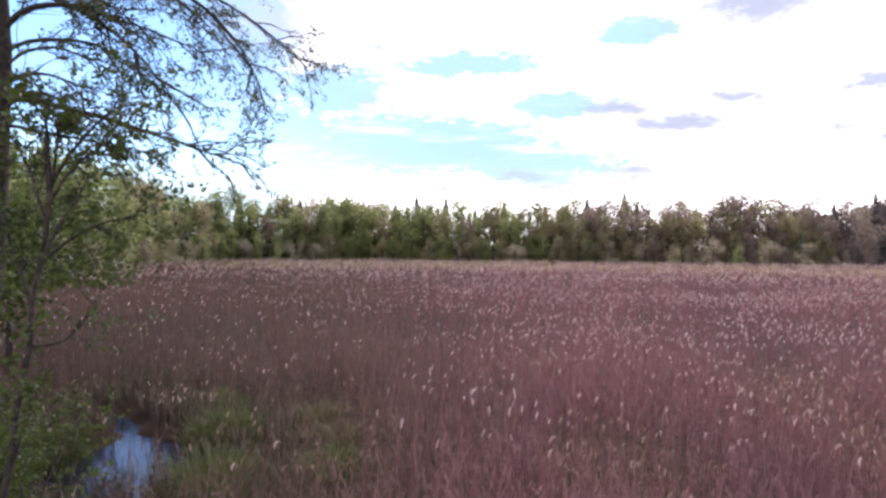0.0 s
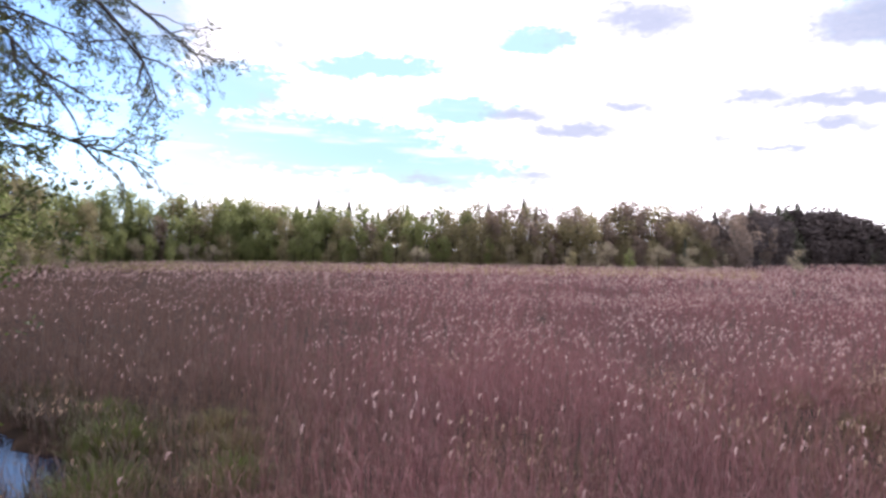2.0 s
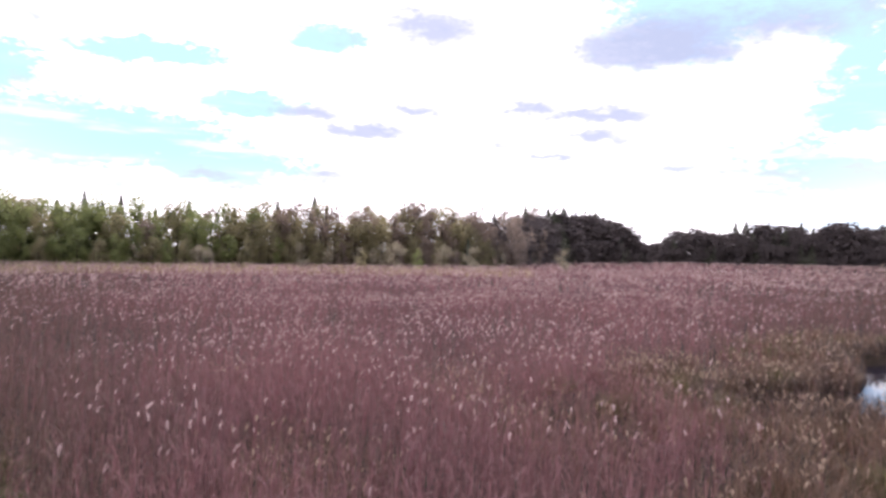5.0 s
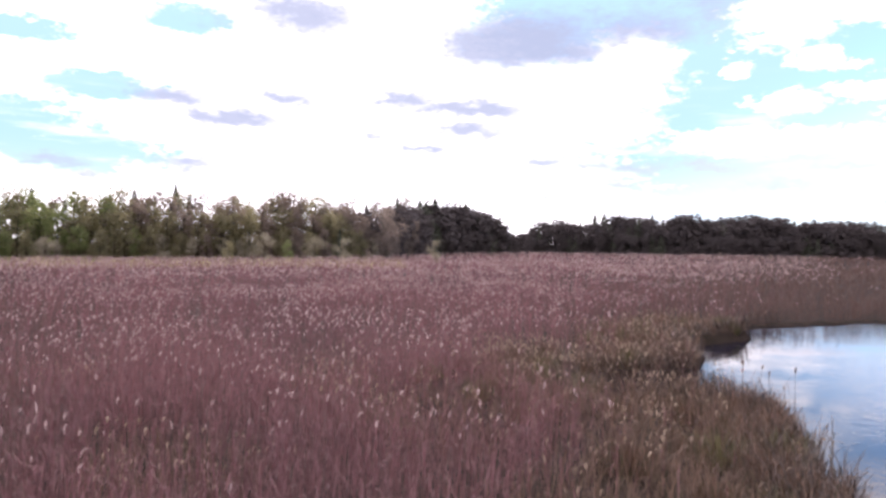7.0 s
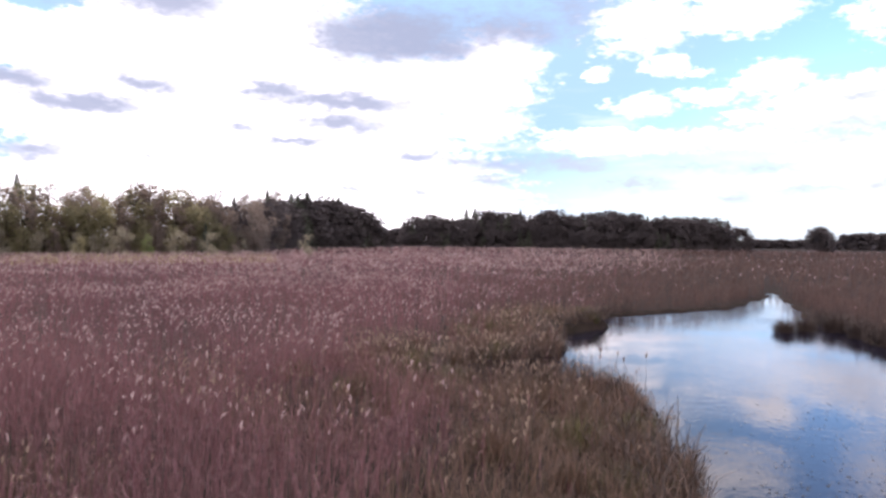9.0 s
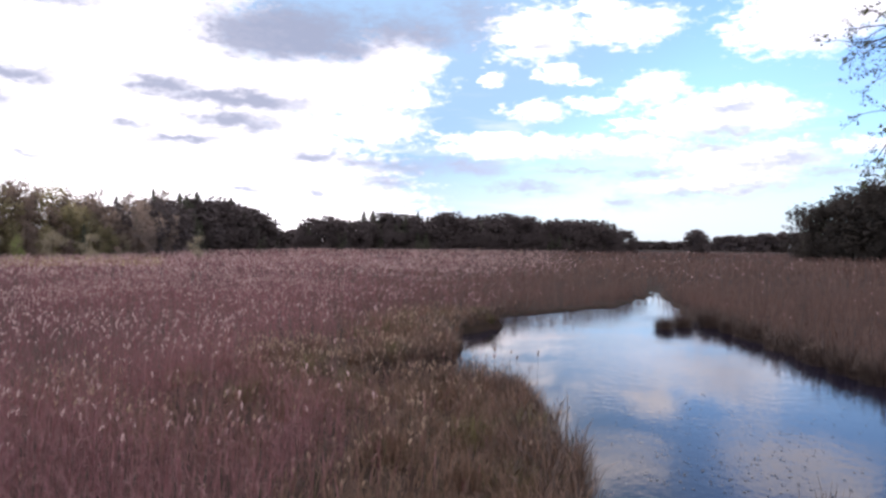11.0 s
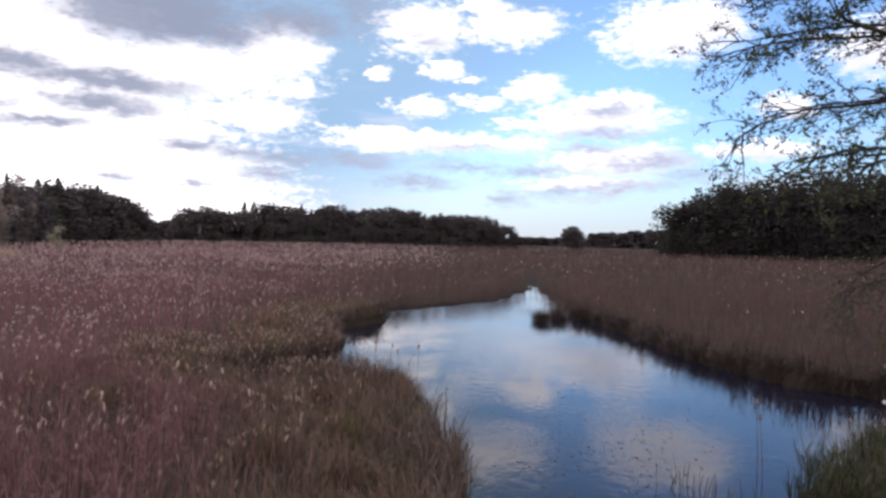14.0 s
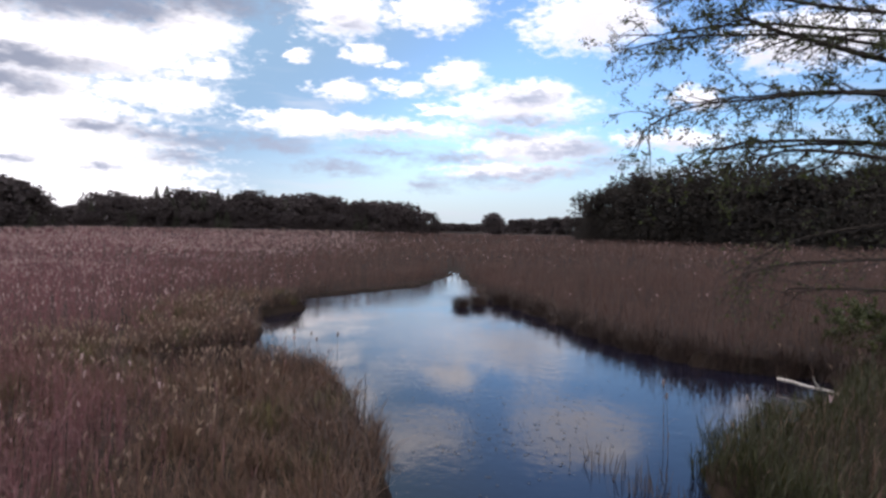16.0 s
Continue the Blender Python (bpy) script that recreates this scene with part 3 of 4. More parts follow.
# ---------------------------------------------------------------- trees
def tube(points, radii, sides):
    """A tapered tube along the points, as verts and quads."""
    p = np.asarray(points, float)
    t = np.gradient(p, axis=0)
    t /= np.linalg.norm(t, axis=1)[:, None] + 1e-9
    ref = np.array([0.31, 0.17, 0.93]) if abs(t[0, 2]) < 0.9 else np.array([1.0, 0.1, 0])
    u = np.cross(t, ref)
    u /= np.linalg.norm(u, axis=1)[:, None] + 1e-9
    w = np.cross(t, u)
    ang = np.linspace(0, 2 * np.pi, sides, endpoint=False)
    ring = u[:, None] * np.cos(ang)[None, :, None] + w[:, None] * np.sin(ang)[None, :, None]
    v = p[:, None] + ring * np.asarray(radii)[:, None, None]
    k = len(p)
    i, j = np.meshgrid(np.arange(k - 1), np.arange(sides), indexing="ij")
    jn = (j + 1) % sides
    f = np.stack([i * sides + j, i * sides + jn, (i + 1) * sides + jn, (i + 1) * sides + j], -1).reshape(-1, 4)
    return v.reshape(-1, 3), f


def cards(rng, centres, size, flat=0.5, shrink=None, plain=False):
    """Small leaf pieces, each two triangles meeting at a fold, or for far trees one (plain)."""
    c = np.asarray(centres, float)
    n = len(c)
    a = rng.normal(0, 1, (n, 3))
    a[:, 2] *= flat
    a /= np.linalg.norm(a, axis=1)[:, None]
    b = np.cross(a, rng.normal(0, 1, (n, 3)))
    b /= np.linalg.norm(b, axis=1)[:, None] + 1e-9
    s = size * rng.uniform(0.6, 1.3, n)[:, None]
    s = s if shrink is None else s * np.asarray(shrink)[:, None]
    if plain:
        v = np.stack([c - a * s * 0.55 - b * s * 0.30, c - a * s * 0.25 + b * s * 0.48, c + a * s * 0.65 - b * s * 0.05], 1).reshape(-1, 3)
        return v, np.arange(n * 3).reshape(-1, 3)
    nrm = np.cross(a, b)
    v = np.stack([c - a * s * 0.55, c + b * s * 0.36 + nrm * s * 0.1, c + a * s * 0.6, c - b * s * 0.36 + nrm * s * 0.1], 1).reshape(-1, 3)
    k = np.arange(n)[:, None] * 4
    tris = np.concatenate([k + [0, 1, 2], k + [0, 2, 3]], 1).reshape(-1, 3)
    return v, tris


def part(name, me, parent, label=""):
    ob = new(name, me)
    ob.parent = parent
    return tagged(ob, label)


def broadleaf(name, seed, height, spread, mat, label, clumps=1750, piece=0.43, low=0.02, category="tree", plain=True):
    """A tapered trunk with limbs and a crown of many small clumps round a few uneven lobes."""
    rng = np.random.RandomState(seed)
    root = new(name)
    tagged(root, label, category)
    v, f, n = [], [], 0
    lobes = []

    def add(pts, rad, sides=5):
        nonlocal n
        a, b = tube(pts, rad, sides)
        v.append(a), f.append(b + n)
        n += len(a)

    q = np.linspace(0, 1, 6)
    bend = rng.normal(0, 0.03 * height, 2)
    trunk = np.stack([bend[0] * q ** 2, bend[1] * q ** 2, -0.3 + height * 0.86 * q], -1)
    add(trunk, 0.014 * height * (1 - 0.85 * q) + 0.01, 6)
    for i in range(15):
        s = rng.uniform(low + 0.02, 0.9)
        a = rng.uniform(0, 2 * np.pi)
        reach = spread * 0.5 * rng.uniform(0.5, 1.0) * (1 - 0.55 * abs(s - 0.45))
        p0 = np.array([bend[0] * s ** 2, bend[1] * s ** 2, height * 0.86 * s])
        end = p0 + np.array([math.cos(a) * reach, math.sin(a) * reach, height * rng.uniform(0.03, 0.14)])
        mid = (p0 + end) / 2 + np.array([0, 0, height * 0.02])
        add(np.array([p0, mid, end]), np.array([0.006, 0.004, 0.0015]) * height, 4)
        lobes.append((end * 0.8 + p0 * 0.2 - np.array([0, 0, 0.06 * height]), spread * rng.uniform(0.15, 0.28)))
    lobes.append((np.array([bend[0], bend[1], height * 0.82]), spread * 0.20))
    starts = np.cumsum([0] + [len(a) for a in v])
    stem = v[0]
    joins = [(int(np.argmin(np.linalg.norm(stem - v[i][0], axis=1))), starts[i], starts[i] + 1) for i in range(1, len(v))]
    part("trunk", smooth(mesh_of("trunk", np.concatenate(v), np.concatenate(f), joins, mats=[BARK])), root)
    pts = []
    for c, r in lobes:
        m = clumps // len(lobes)
        d = rng.normal(0, 1, (m, 3))
        d /= np.linalg.norm(d, axis=1)[:, None]
        rr = r * rng.uniform(0.12, 1.25, m) ** 0.6
        pts.append(c + d * rr[:, None] * np.array([1, 1, 1.15]))
    pts = np.concatenate(pts)
    over = pts[:, 2] > height * 0.96
    pts[over, 2] = height * (0.96 - 0.3 * rng.rand(over.sum()) ** 1.5)
    under = pts[:, 2] < height * low
    pts[under, 2] = height * (low + 0.25 * rng.rand(under.sum()))
    cv, ct = cards(rng, pts, piece, plain=plain)
    part("crown", mesh_of("crown", cv, tris=ct, mats=[mat]), root)
    return root


def spruce(name, seed, height, spread, mat, label, clumps=1500, piece=0.60):
    """A straight stem with whorls of drooping, ragged boughs narrowing to a thin top."""
    rng = np.random.RandomState(seed)
    root = new(name)
    tagged(root, label, "tree")
    q = np.linspace(0, 1, 5)
    a, b = tube(np.stack([0 * q, 0 * q, -0.3 + (height + 0.3) * q], -1), 0.011 * height * (1 - 0.95 * q) + 0.01, 6)
    part("trunk", smooth(mesh_of("trunk", a, b, mats=[BARK])), root)
    s = rng.uniform(0, 1, clumps) ** 0.9
    ang = rng.uniform(0, 2 * np.pi, clumps)
    whorl = 0.78 + 0.3 * np.sin(s * 60) * np.sin(ang * 5 + s * 31)
    r = spread * 0.5 * (1 - s) ** 0.85 * whorl * rng.uniform(0.02, 1.0, clumps) ** 0.6 + 0.03
    z = height * (0.06 + 0.94 * s) - r * 0.25
    cv, ct = cards(rng, np.stack([r * np.cos(ang), r * np.sin(ang), z], -1), piece, 0.6, 0.45 + 0.55 * (1 - s), True)
    part("crown", mesh_of("crown", cv, tris=ct, mats=[mat]), root)
    return root


# height 1 stands for 12 m in all prototypes; they are scaled when copied
KINDS = {
    "green": [broadleaf("birch", 11 + i, 12, 5.5 + i, CROWN_GREEN, "young birch with fresh green leaves at the marsh edge") for i in range(3)],
    "olive": [broadleaf("alder", 21 + i, 12, 6 + i, CROWN_OLIVE, "alder with olive budding crown at the wood's edge") for i in range(3)],
    "brown": [broadleaf("alder", 31 + i, 12, 6 + i, CROWN_BROWN, "alder with reddish brown half bare crown") for i in range(2)],
    "pale": [broadleaf("willow", 41 + i, 12, 7 + i, CROWN_PALE, "pale willow with thin light crown before the wood", 2000, 0.42, 0.0) for i in range(2)],
    "spruce": [spruce("spruce", 51 + i, 12, 7.0 + 0.8 * i, NEEDLES, "dark green spruce with a pointed top") for i in range(2)],
    "tall": [broadleaf("oak", 71 + i, 12, 7 + i, CROWN_SHADED, "tall dark broad crowned tree of the shaded wood", 2900, 0.38, 0.0) for i in range(3)],
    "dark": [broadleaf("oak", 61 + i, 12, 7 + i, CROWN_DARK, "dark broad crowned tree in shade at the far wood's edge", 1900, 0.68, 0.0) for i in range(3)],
}
for group in KINDS.values():
    for ob in group:
        ob.location = (0, -400, 0.1)

used = set()


def plant(kind, x, y, height, rng, wide=1.0):
    pick = KINDS[kind][rng.randint(len(KINDS[kind]))]
    k = height / 12.0
    m = Matrix.Translation((x, y, 0.1)) @ Matrix.Rotation(rng.uniform(0, 6.28), 4, "Z")
    ob = pick if pick.name not in used else copy_thing(pick, m)
    used.add(pick.name)
    ob.matrix_basis = m
    ob.scale = (k * wide, k * wide, k)
    return ob


# skyline of the woods: azimuth, distance, elevation of the tree tops (degrees), share of dark trees
WOODS = [
    (-48, 60, 9.0, 0.0), (-34, 72, 7.0, 0.0), (-27.5, 85, 5.9, 0.0), (-25.3, 92, 5.4, 0.0), (-22.5, 110, 4.1, 0.0), (-18, 132, 3.8, 0.0), (-8, 140, 3.7, 0.0), (-1, 141, 3.5, 0.0), (4.5, 142, 3.2, 0.0), (11, 144, 3.6, 0.0),
    (14.5, 146, 3.6, 0.02), (17, 147, 3.3, 0.03), (22.5, 149, 3.8, 0.03), (27, 152, 3.4, 0.06), (31, 170, 3.5, 0.3), (34, 235, 3.6, 1), (36, 250, 3.4, 1), (39.2, 265, 2.7, 1), (41.0, 280, 1.6, 1), (41.6, 285, 1.0, 1),
]
FAR_WOODS = [(43.3, 320, 1.3, 1), (44.2, 318, 1.9, 1), (50.5, 312, 2.45, 1), (58, 308, 2.35, 1), (65, 312, 2.15, 1), (68.0, 320, 1.75, 1), (69.2, 322, 1.45, 1), (70.4, 330, 0.5, 1)]
RIGHT_WOODS = [(82.7, 235, 2.7, 1), (83.9, 232, 3.9, 1), (86.5, 230, 4.7, 1), (89.7, 230, 5.3, 1), (94, 228, 5.5, 1), (100, 222, 5.5, 1), (112, 210, 5.6, 1), (125, 190, 6, 1)]


def grow_wood(line, seed, gap, rows, group, needles=0.35, dark_kind="dark"):
    rng = np.random.RandomState(seed)
    az, dist, el, dark = np.array(line, float).T
    for row in range(rows):
        a = az[0] + rng.uniform(0, 0.5)
        while a < az[-1]:
            d = np.interp(a, az, dist) + row * 4.5 + rng.uniform(-1.5, 1.5)
            e = np.interp(a, az, el)
            high = 4.9 + d * math.tan(radians(e + 0.12))
            h = high * rng.uniform(0.86, 1.07) * (0.55, 0.86, 1.0, 1.0)[min(row, 3)]
            p = rng.rand()
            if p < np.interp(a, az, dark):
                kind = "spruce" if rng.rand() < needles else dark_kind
            else:
                g = np.clip((15 - a) / 27, 0.03, 0.85)
                if row >= rows - 1 and rng.rand() < 0.5:
                    kind, h = "spruce", h * rng.uniform(0.90, 1.05)
                elif row == 0 and rng.rand() < 0.3:
                    kind, h = "pale", h * 0.75
                else:
                    kind = "green" if rng.rand() < g else ("olive" if rng.rand() < np.clip(0.75 - a / 50, 0.2, 0.8) else "brown")
            if kind not in ("dark", "tall", "spruce") and row > 1:
                h *= 1.08
            if kind == "spruce" and np.interp(a, az, dark) > 0.9:
                h *= rng.uniform(0.92, 1.04)
            ob = plant(kind, d * math.sin(radians(a)), d * math.cos(radians(a)), max(h, 2.0), rng, rng.uniform(0.85, 1.2) * {"dark": 1.3, "tall": 1.3, "spruce": 1.25 if np.interp(a, az, dark) > 0.9 else 0.95}.get(kind, 0.85))
            tagged(ob, group=group)
            a += math.degrees(gap * rng.uniform(0.75, 1.3) / d)


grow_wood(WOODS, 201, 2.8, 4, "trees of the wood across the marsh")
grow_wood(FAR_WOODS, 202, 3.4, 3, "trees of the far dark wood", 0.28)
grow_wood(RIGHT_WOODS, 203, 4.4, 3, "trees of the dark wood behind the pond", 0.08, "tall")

# the low woods on the skyline, one distant mass
def distant_woods():
    rng = np.random.RandomState(301)
    pts = []
    for a0, a1, dist, e0, e1 in ((41.6, 44.0, 480, 0.95, 0.9), (67.5, 77, 620, 0.22, 0.25), (76.5, 79, 560, 0.6, 0.75), (78.5, 83.6, 520, 0.75, 1.1)):
        n = int((a1 - a0) * 420)
        a = rng.uniform(a0, a1, n)
        top = 4.6 + dist * np.tan(np.radians(e0 + (e1 - e0) * (a - a0) / (a1 - a0)))
        hump = 0.86 + 0.2 * value_noise(a * 9, a * 0, 3.0, 61)
        d = dist + rng.uniform(0, 14, n)
        z = top * hump * rng.uniform(0.0, 1.0, n) ** 0.7
        pts.append(np.stack([d * np.sin(np.radians(a)), d * np.cos(np.radians(a)), z], -1))
    v, t = cards(rng, np.concatenate(pts), 3.2)
    ob = new("distant_woods", mesh_of("distant_woods", v, tris=t, mats=[CROWN_DARK]))
    tagged(ob, "low dark line of distant woods on the horizon", "woods", kind="stuff")


distant_woods()
lone = broadleaf("round_tree", 73, 12.0, 12, CROWN_DARK, "lone round dark tree standing in the open marsh", 3000, 1.1, 0.1)
lone.location = (330 * math.sin(radians(75.3)), 330 * math.cos(radians(75.3)), 0.1)
# small trees in front of the wood
for kind, a, d, h, w in (("pale", 35.3, 160, 6.0, 1.0), ("brown", 29.7, 138, 3.6, 0.9), ("pale", 21.5, 139, 7.0, 1.0), ("green", 23.3, 140, 5.5, 0.8), ("pale", 25.5, 141, 6.5, 1.1), ("olive", 18.7, 138, 5.0, 0.9),
                         ("pale", 27.8, 143, 6.0, 1.1), ("green", -13.5, 131, 5.0, 0.7), ("pale", 6.0, 138, 5.5, 1.0), ("brown", 58.0, 262, 3.4, 1.2), ("brown", 61.5, 268, 2.8, 1.2)):
    plant(kind, d * math.sin(radians(a)), d * math.cos(radians(a)), h, np.random.RandomState(int(a * 10) % 97), w)


# ---------------------------------------------------------------- the trees beside the watching place
class Wood:
    """Collects tubes and leaf places of one tree."""

    def __init__(self, seed):
        self.rng = np.random.RandomState(seed)
        self.v, self.f, self.n, self.leaves, self.join, self.ring, self.keep = [], [], 0, [], [], {}, []

    def add(self, pts, r0, r1, sides, base=None):
        a, b = tube(pts, np.linspace(r0, r1, len(pts)), sides)
        self.v.append(a), self.f.append(b + self.n)
        # a twig is tied to the bough it springs from
        if base is not None and base in self.ring:
            self.join.append((self.ring[base], self.n, self.n + 1))
        self.ring[id(pts)] = self.n + len(a) // 2
        self.keep.append(pts)
        self.n += len(a)

    def take(self, name, mat):
        me = smooth(mesh_of(name, np.concatenate(self.v), np.concatenate(self.f), self.join or None, mats=[mat]))
        self.v, self.f, self.n, self.join, self.ring = [], [], 0, [], {}
        return me

    def path(self, start, end, lift, steps, wander):
        """A curved, slightly crooked line from start to end that rises by lift in between."""
        start, end = np.asarray(start, float), np.asarray(end, float)
        q = np.linspace(0, 1, steps)[:, None]
        p = start + (end - start) * q
        p[:, 2] += (lift * 4 * q * (1 - q))[:, 0]
        size = np.linalg.norm(end - start)
        kink = np.cumsum(self.rng.normal(0, wander * size / steps, (steps, 3)), 0)
        return p + kink * (4 * q * (1 - q)) ** 0.5

    def twigs(self, line, r, count, length, depth, leaf_gap, droop, leafy=1.0):
        rng = self.rng
        k = len(line)
        for i in range(count):
            s = rng.uniform(0.15, 1.0) * (k - 1)
            j = min(int(s), k - 2)
            p = line[j] + (line[j + 1] - line[j]) * (s - j)
            along = line[j + 1] - line[j]
            along /= np.linalg.norm(along) + 1e-9
            away = rng.normal(0, 1, 3)
            away -= along * away.dot(along)
            away /= np.linalg.norm(away) + 1e-9
            go = along * rng.uniform(0.6, 1.1) + away * rng.uniform(0.35, 0.85) + np.array([0, 0, -droop * rng.uniform(0.2, 1.0)])
            go /= np.linalg.norm(go)
            size = length * rng.uniform(0.5, 1.15)
            sub = self.path(p, p + go * size, rng.normal(0.02, 0.05) * size, 5 if depth else 4, 0.16)
            rr = max(r * rng.uniform(0.22, 0.42), 0.0022)
            self.add(sub, rr, 0.0016, 4 if depth else 3, id(line))
            if depth:
                self.twigs(sub, rr, max(2, int(5 * size / 0.7)), size * 0.48, depth - 1, leaf_gap, droop, leafy)
            if depth < 2 and leafy:
                m = int(size / leaf_gap * leafy) + 1
                q = rng.uniform(0.15, 1.05, m)[:, None] * (len(sub) - 1)
                jj = np.clip(q.astype(int), 0, len(sub) - 2)[:, 0]
                self.leaves.append(sub[jj] + (sub[jj + 1] - sub[jj]) * (q - jj[:, None]) + rng.normal(0, 0.025, (m, 3)))


def near_tree(name, label, seed, foot, top, girth, limbs, leaf_mat, leaf_size, leaf_gap, droop, twig=0.8, per_limb=11, leaf_label="small fresh leaves"):
    """limbs: height on the trunk, end of the limb, lift, thickness, leafiness and, where it bends, a place half way."""
    w = Wood(seed)
    root = new(name)
    root.location = foot
    tagged(root, label, "tree")
    foot = np.asarray(foot, float)
    local = np.asarray(top, float) - foot
    trunk = w.path((0, 0, -0.3), local, 0.0, 12, 0.06)
    w.add(trunk, girth, girth * 0.25, 10)
    part("trunk", w.take("trunk", BARK), root)
    for high, end, lift, thick, leafy, *bend in limbs:
        i = int(np.argmin(abs(trunk[:, 2] + foot[2] - high)))
        j = i + 1 if trunk[i, 2] + foot[2] < high and i + 1 < len(trunk) else i
        i = max(j - 1, 0)
        s = (high - foot[2] - trunk[i, 2]) / (trunk[j, 2] - trunk[i, 2] + 1e-9) if j != i else 0
        p0 = trunk[i] + (trunk[j] - trunk[i]) * min(max(s, 0), 1)
        line = w.path(p0, np.asarray(end) - foot, lift, 14, 0.05 if bend else 0.10)
        if bend:
            q = np.linspace(0, 1, 14)[:, None]
            line = line + (np.asarray(bend[0]) - foot - (p0 + np.asarray(end) - foot) / 2) * 4 * q * (1 - q)
        w.add(line, thick, 0.005, 6)
        size = np.linalg.norm(line[-1] - line[0])
        w.twigs(line, thick, int(per_limb * size / 3) + 3, twig, 2, leaf_gap, droop, leafy)
        part("limb", w.take("limb", BARK), root)
    v, t = cards(w.rng, np.concatenate(w.leaves), leaf_size, 0.8)
    part("crown", mesh_of("crown", v, tris=t, mats=[leaf_mat]), root, leaf_label)
    return root


near_tree("alder", "tall dark alder with drooping twigs and small young leaves", 401, (-4.97, 7.45, 0.1), (-5.02, 7.7, 12.5), 0.20, [
    (6.23, (-2.1, 7.99, 5.49), 0, 0.050, 1, (-3.68, 7.71, 6.03)), (6.88, (-2.69, 7.69, 5.82), 0, 0.045, 1, (-3.89, 7.6, 7.14)), (6.42, (-3.48, 7.81, 6.41), 0, 0.025, 1, (-4.27, 7.62, 6.76)),
    (6.27, (-3.56, 7.32, 6.14), 0, 0.028, 1, (-4.12, 7.25, 6.4)), (7.49, (-2.88, 8.69, 7.01), 0, 0.035, 1, (-3.81, 8.09, 7.26)), (8.17, (-2.08, 8.31, 6.3), 0, 0.035, 1, (-2.97, 8.23, 7.6)),
    (8.29, (-1.75, 9.3, 6.99), 0, 0.030, 0.7, (-2.79, 8.82, 7.78)), (5.99, (-3.59, 7.53, 5.48), 0, 0.026, 1, (-4.17, 7.45, 6.18)), (6.69, (-3.39, 8.71, 6.41), 0, 0.03, 1, (-4.11, 8.16, 6.99)),
    (5.92, (-3.14, 7.95, 5.66), 0, 0.026, 1, (-4.12, 7.71, 5.81)), (7.25, (-3.16, 7.51, 6.9), 0, 0.03, 1, (-3.94, 7.35, 7.38)), (7.8, (-2.81, 9.13, 7.18), 0, 0.03, 1, (-3.7, 8.58, 7.93)),
    (8.5, (-3.4, 7.3, 7.5), 0.3, 0.03, 1), (8.0, (-7.6, 7.6, 8.0), 0.4, 0.04, 1), (9.0, (-5.6, 10.3, 8.6), 0.5, 0.04, 1), (10.5, (-6.5, 6.4, 11.2), 0.3, 0.04, 1), (10.8, (-3.4, 9.0, 11.0), 0.4, 0.04, 1), (9.4, (-3.3, 7.8, 8.1), 0.3, 0.03, 1),
], LEAF, 0.035, 0.028, 0.16, 0.68, 21)
near_tree("willow_bush", "slender many-stemmed willow with fresh green leaves", 402, (-4.35, 6.35, 0.1), (-3.65, 6.7, 5.8), 0.05, [
    (1.0, (-4.45, 6.55, 5.2), 0.0, 0.035, 1), (3.6, (-3.3, 6.75, 4.05), -0.15, 0.022, 0.3), (4.4, (-2.9, 6.9, 4.9), 0.1, 0.02, 1), (5.0, (-3.0, 6.8, 5.7), 0.1, 0.02, 1), (4.8, (-4.3, 6.8, 5.8), 0.1, 0.02, 1),
    (5.1, (-3.6, 6.5, 5.9), 0.1, 0.02, 1), (0.8, (-4.9, 6.5, 4.6), 0.0, 0.03, 1), (1.6, (-3.7, 6.7, 3.4), 0.1, 0.02, 1), (1.2, (-3.4, 6.6, 2.9), 0.1, 0.02, 1), (1.0, (-4.6, 6.3, 3.3), 0.1, 0.02, 1.2), (4.2, (-3.4, 6.9, 5.3), 0.1, 0.02, 1), (4.9, (-3.9, 6.6, 6.2), 0.1, 0.02, 1), (5.2, (-3.2, 7.0, 6.1), 0.1, 0.02, 1), (4.0, (-4.6, 6.9, 5.4), 0.1, 0.02, 1),
], LEAF_FRESH, 0.055, 0.028, 0.15, 0.6, 13)
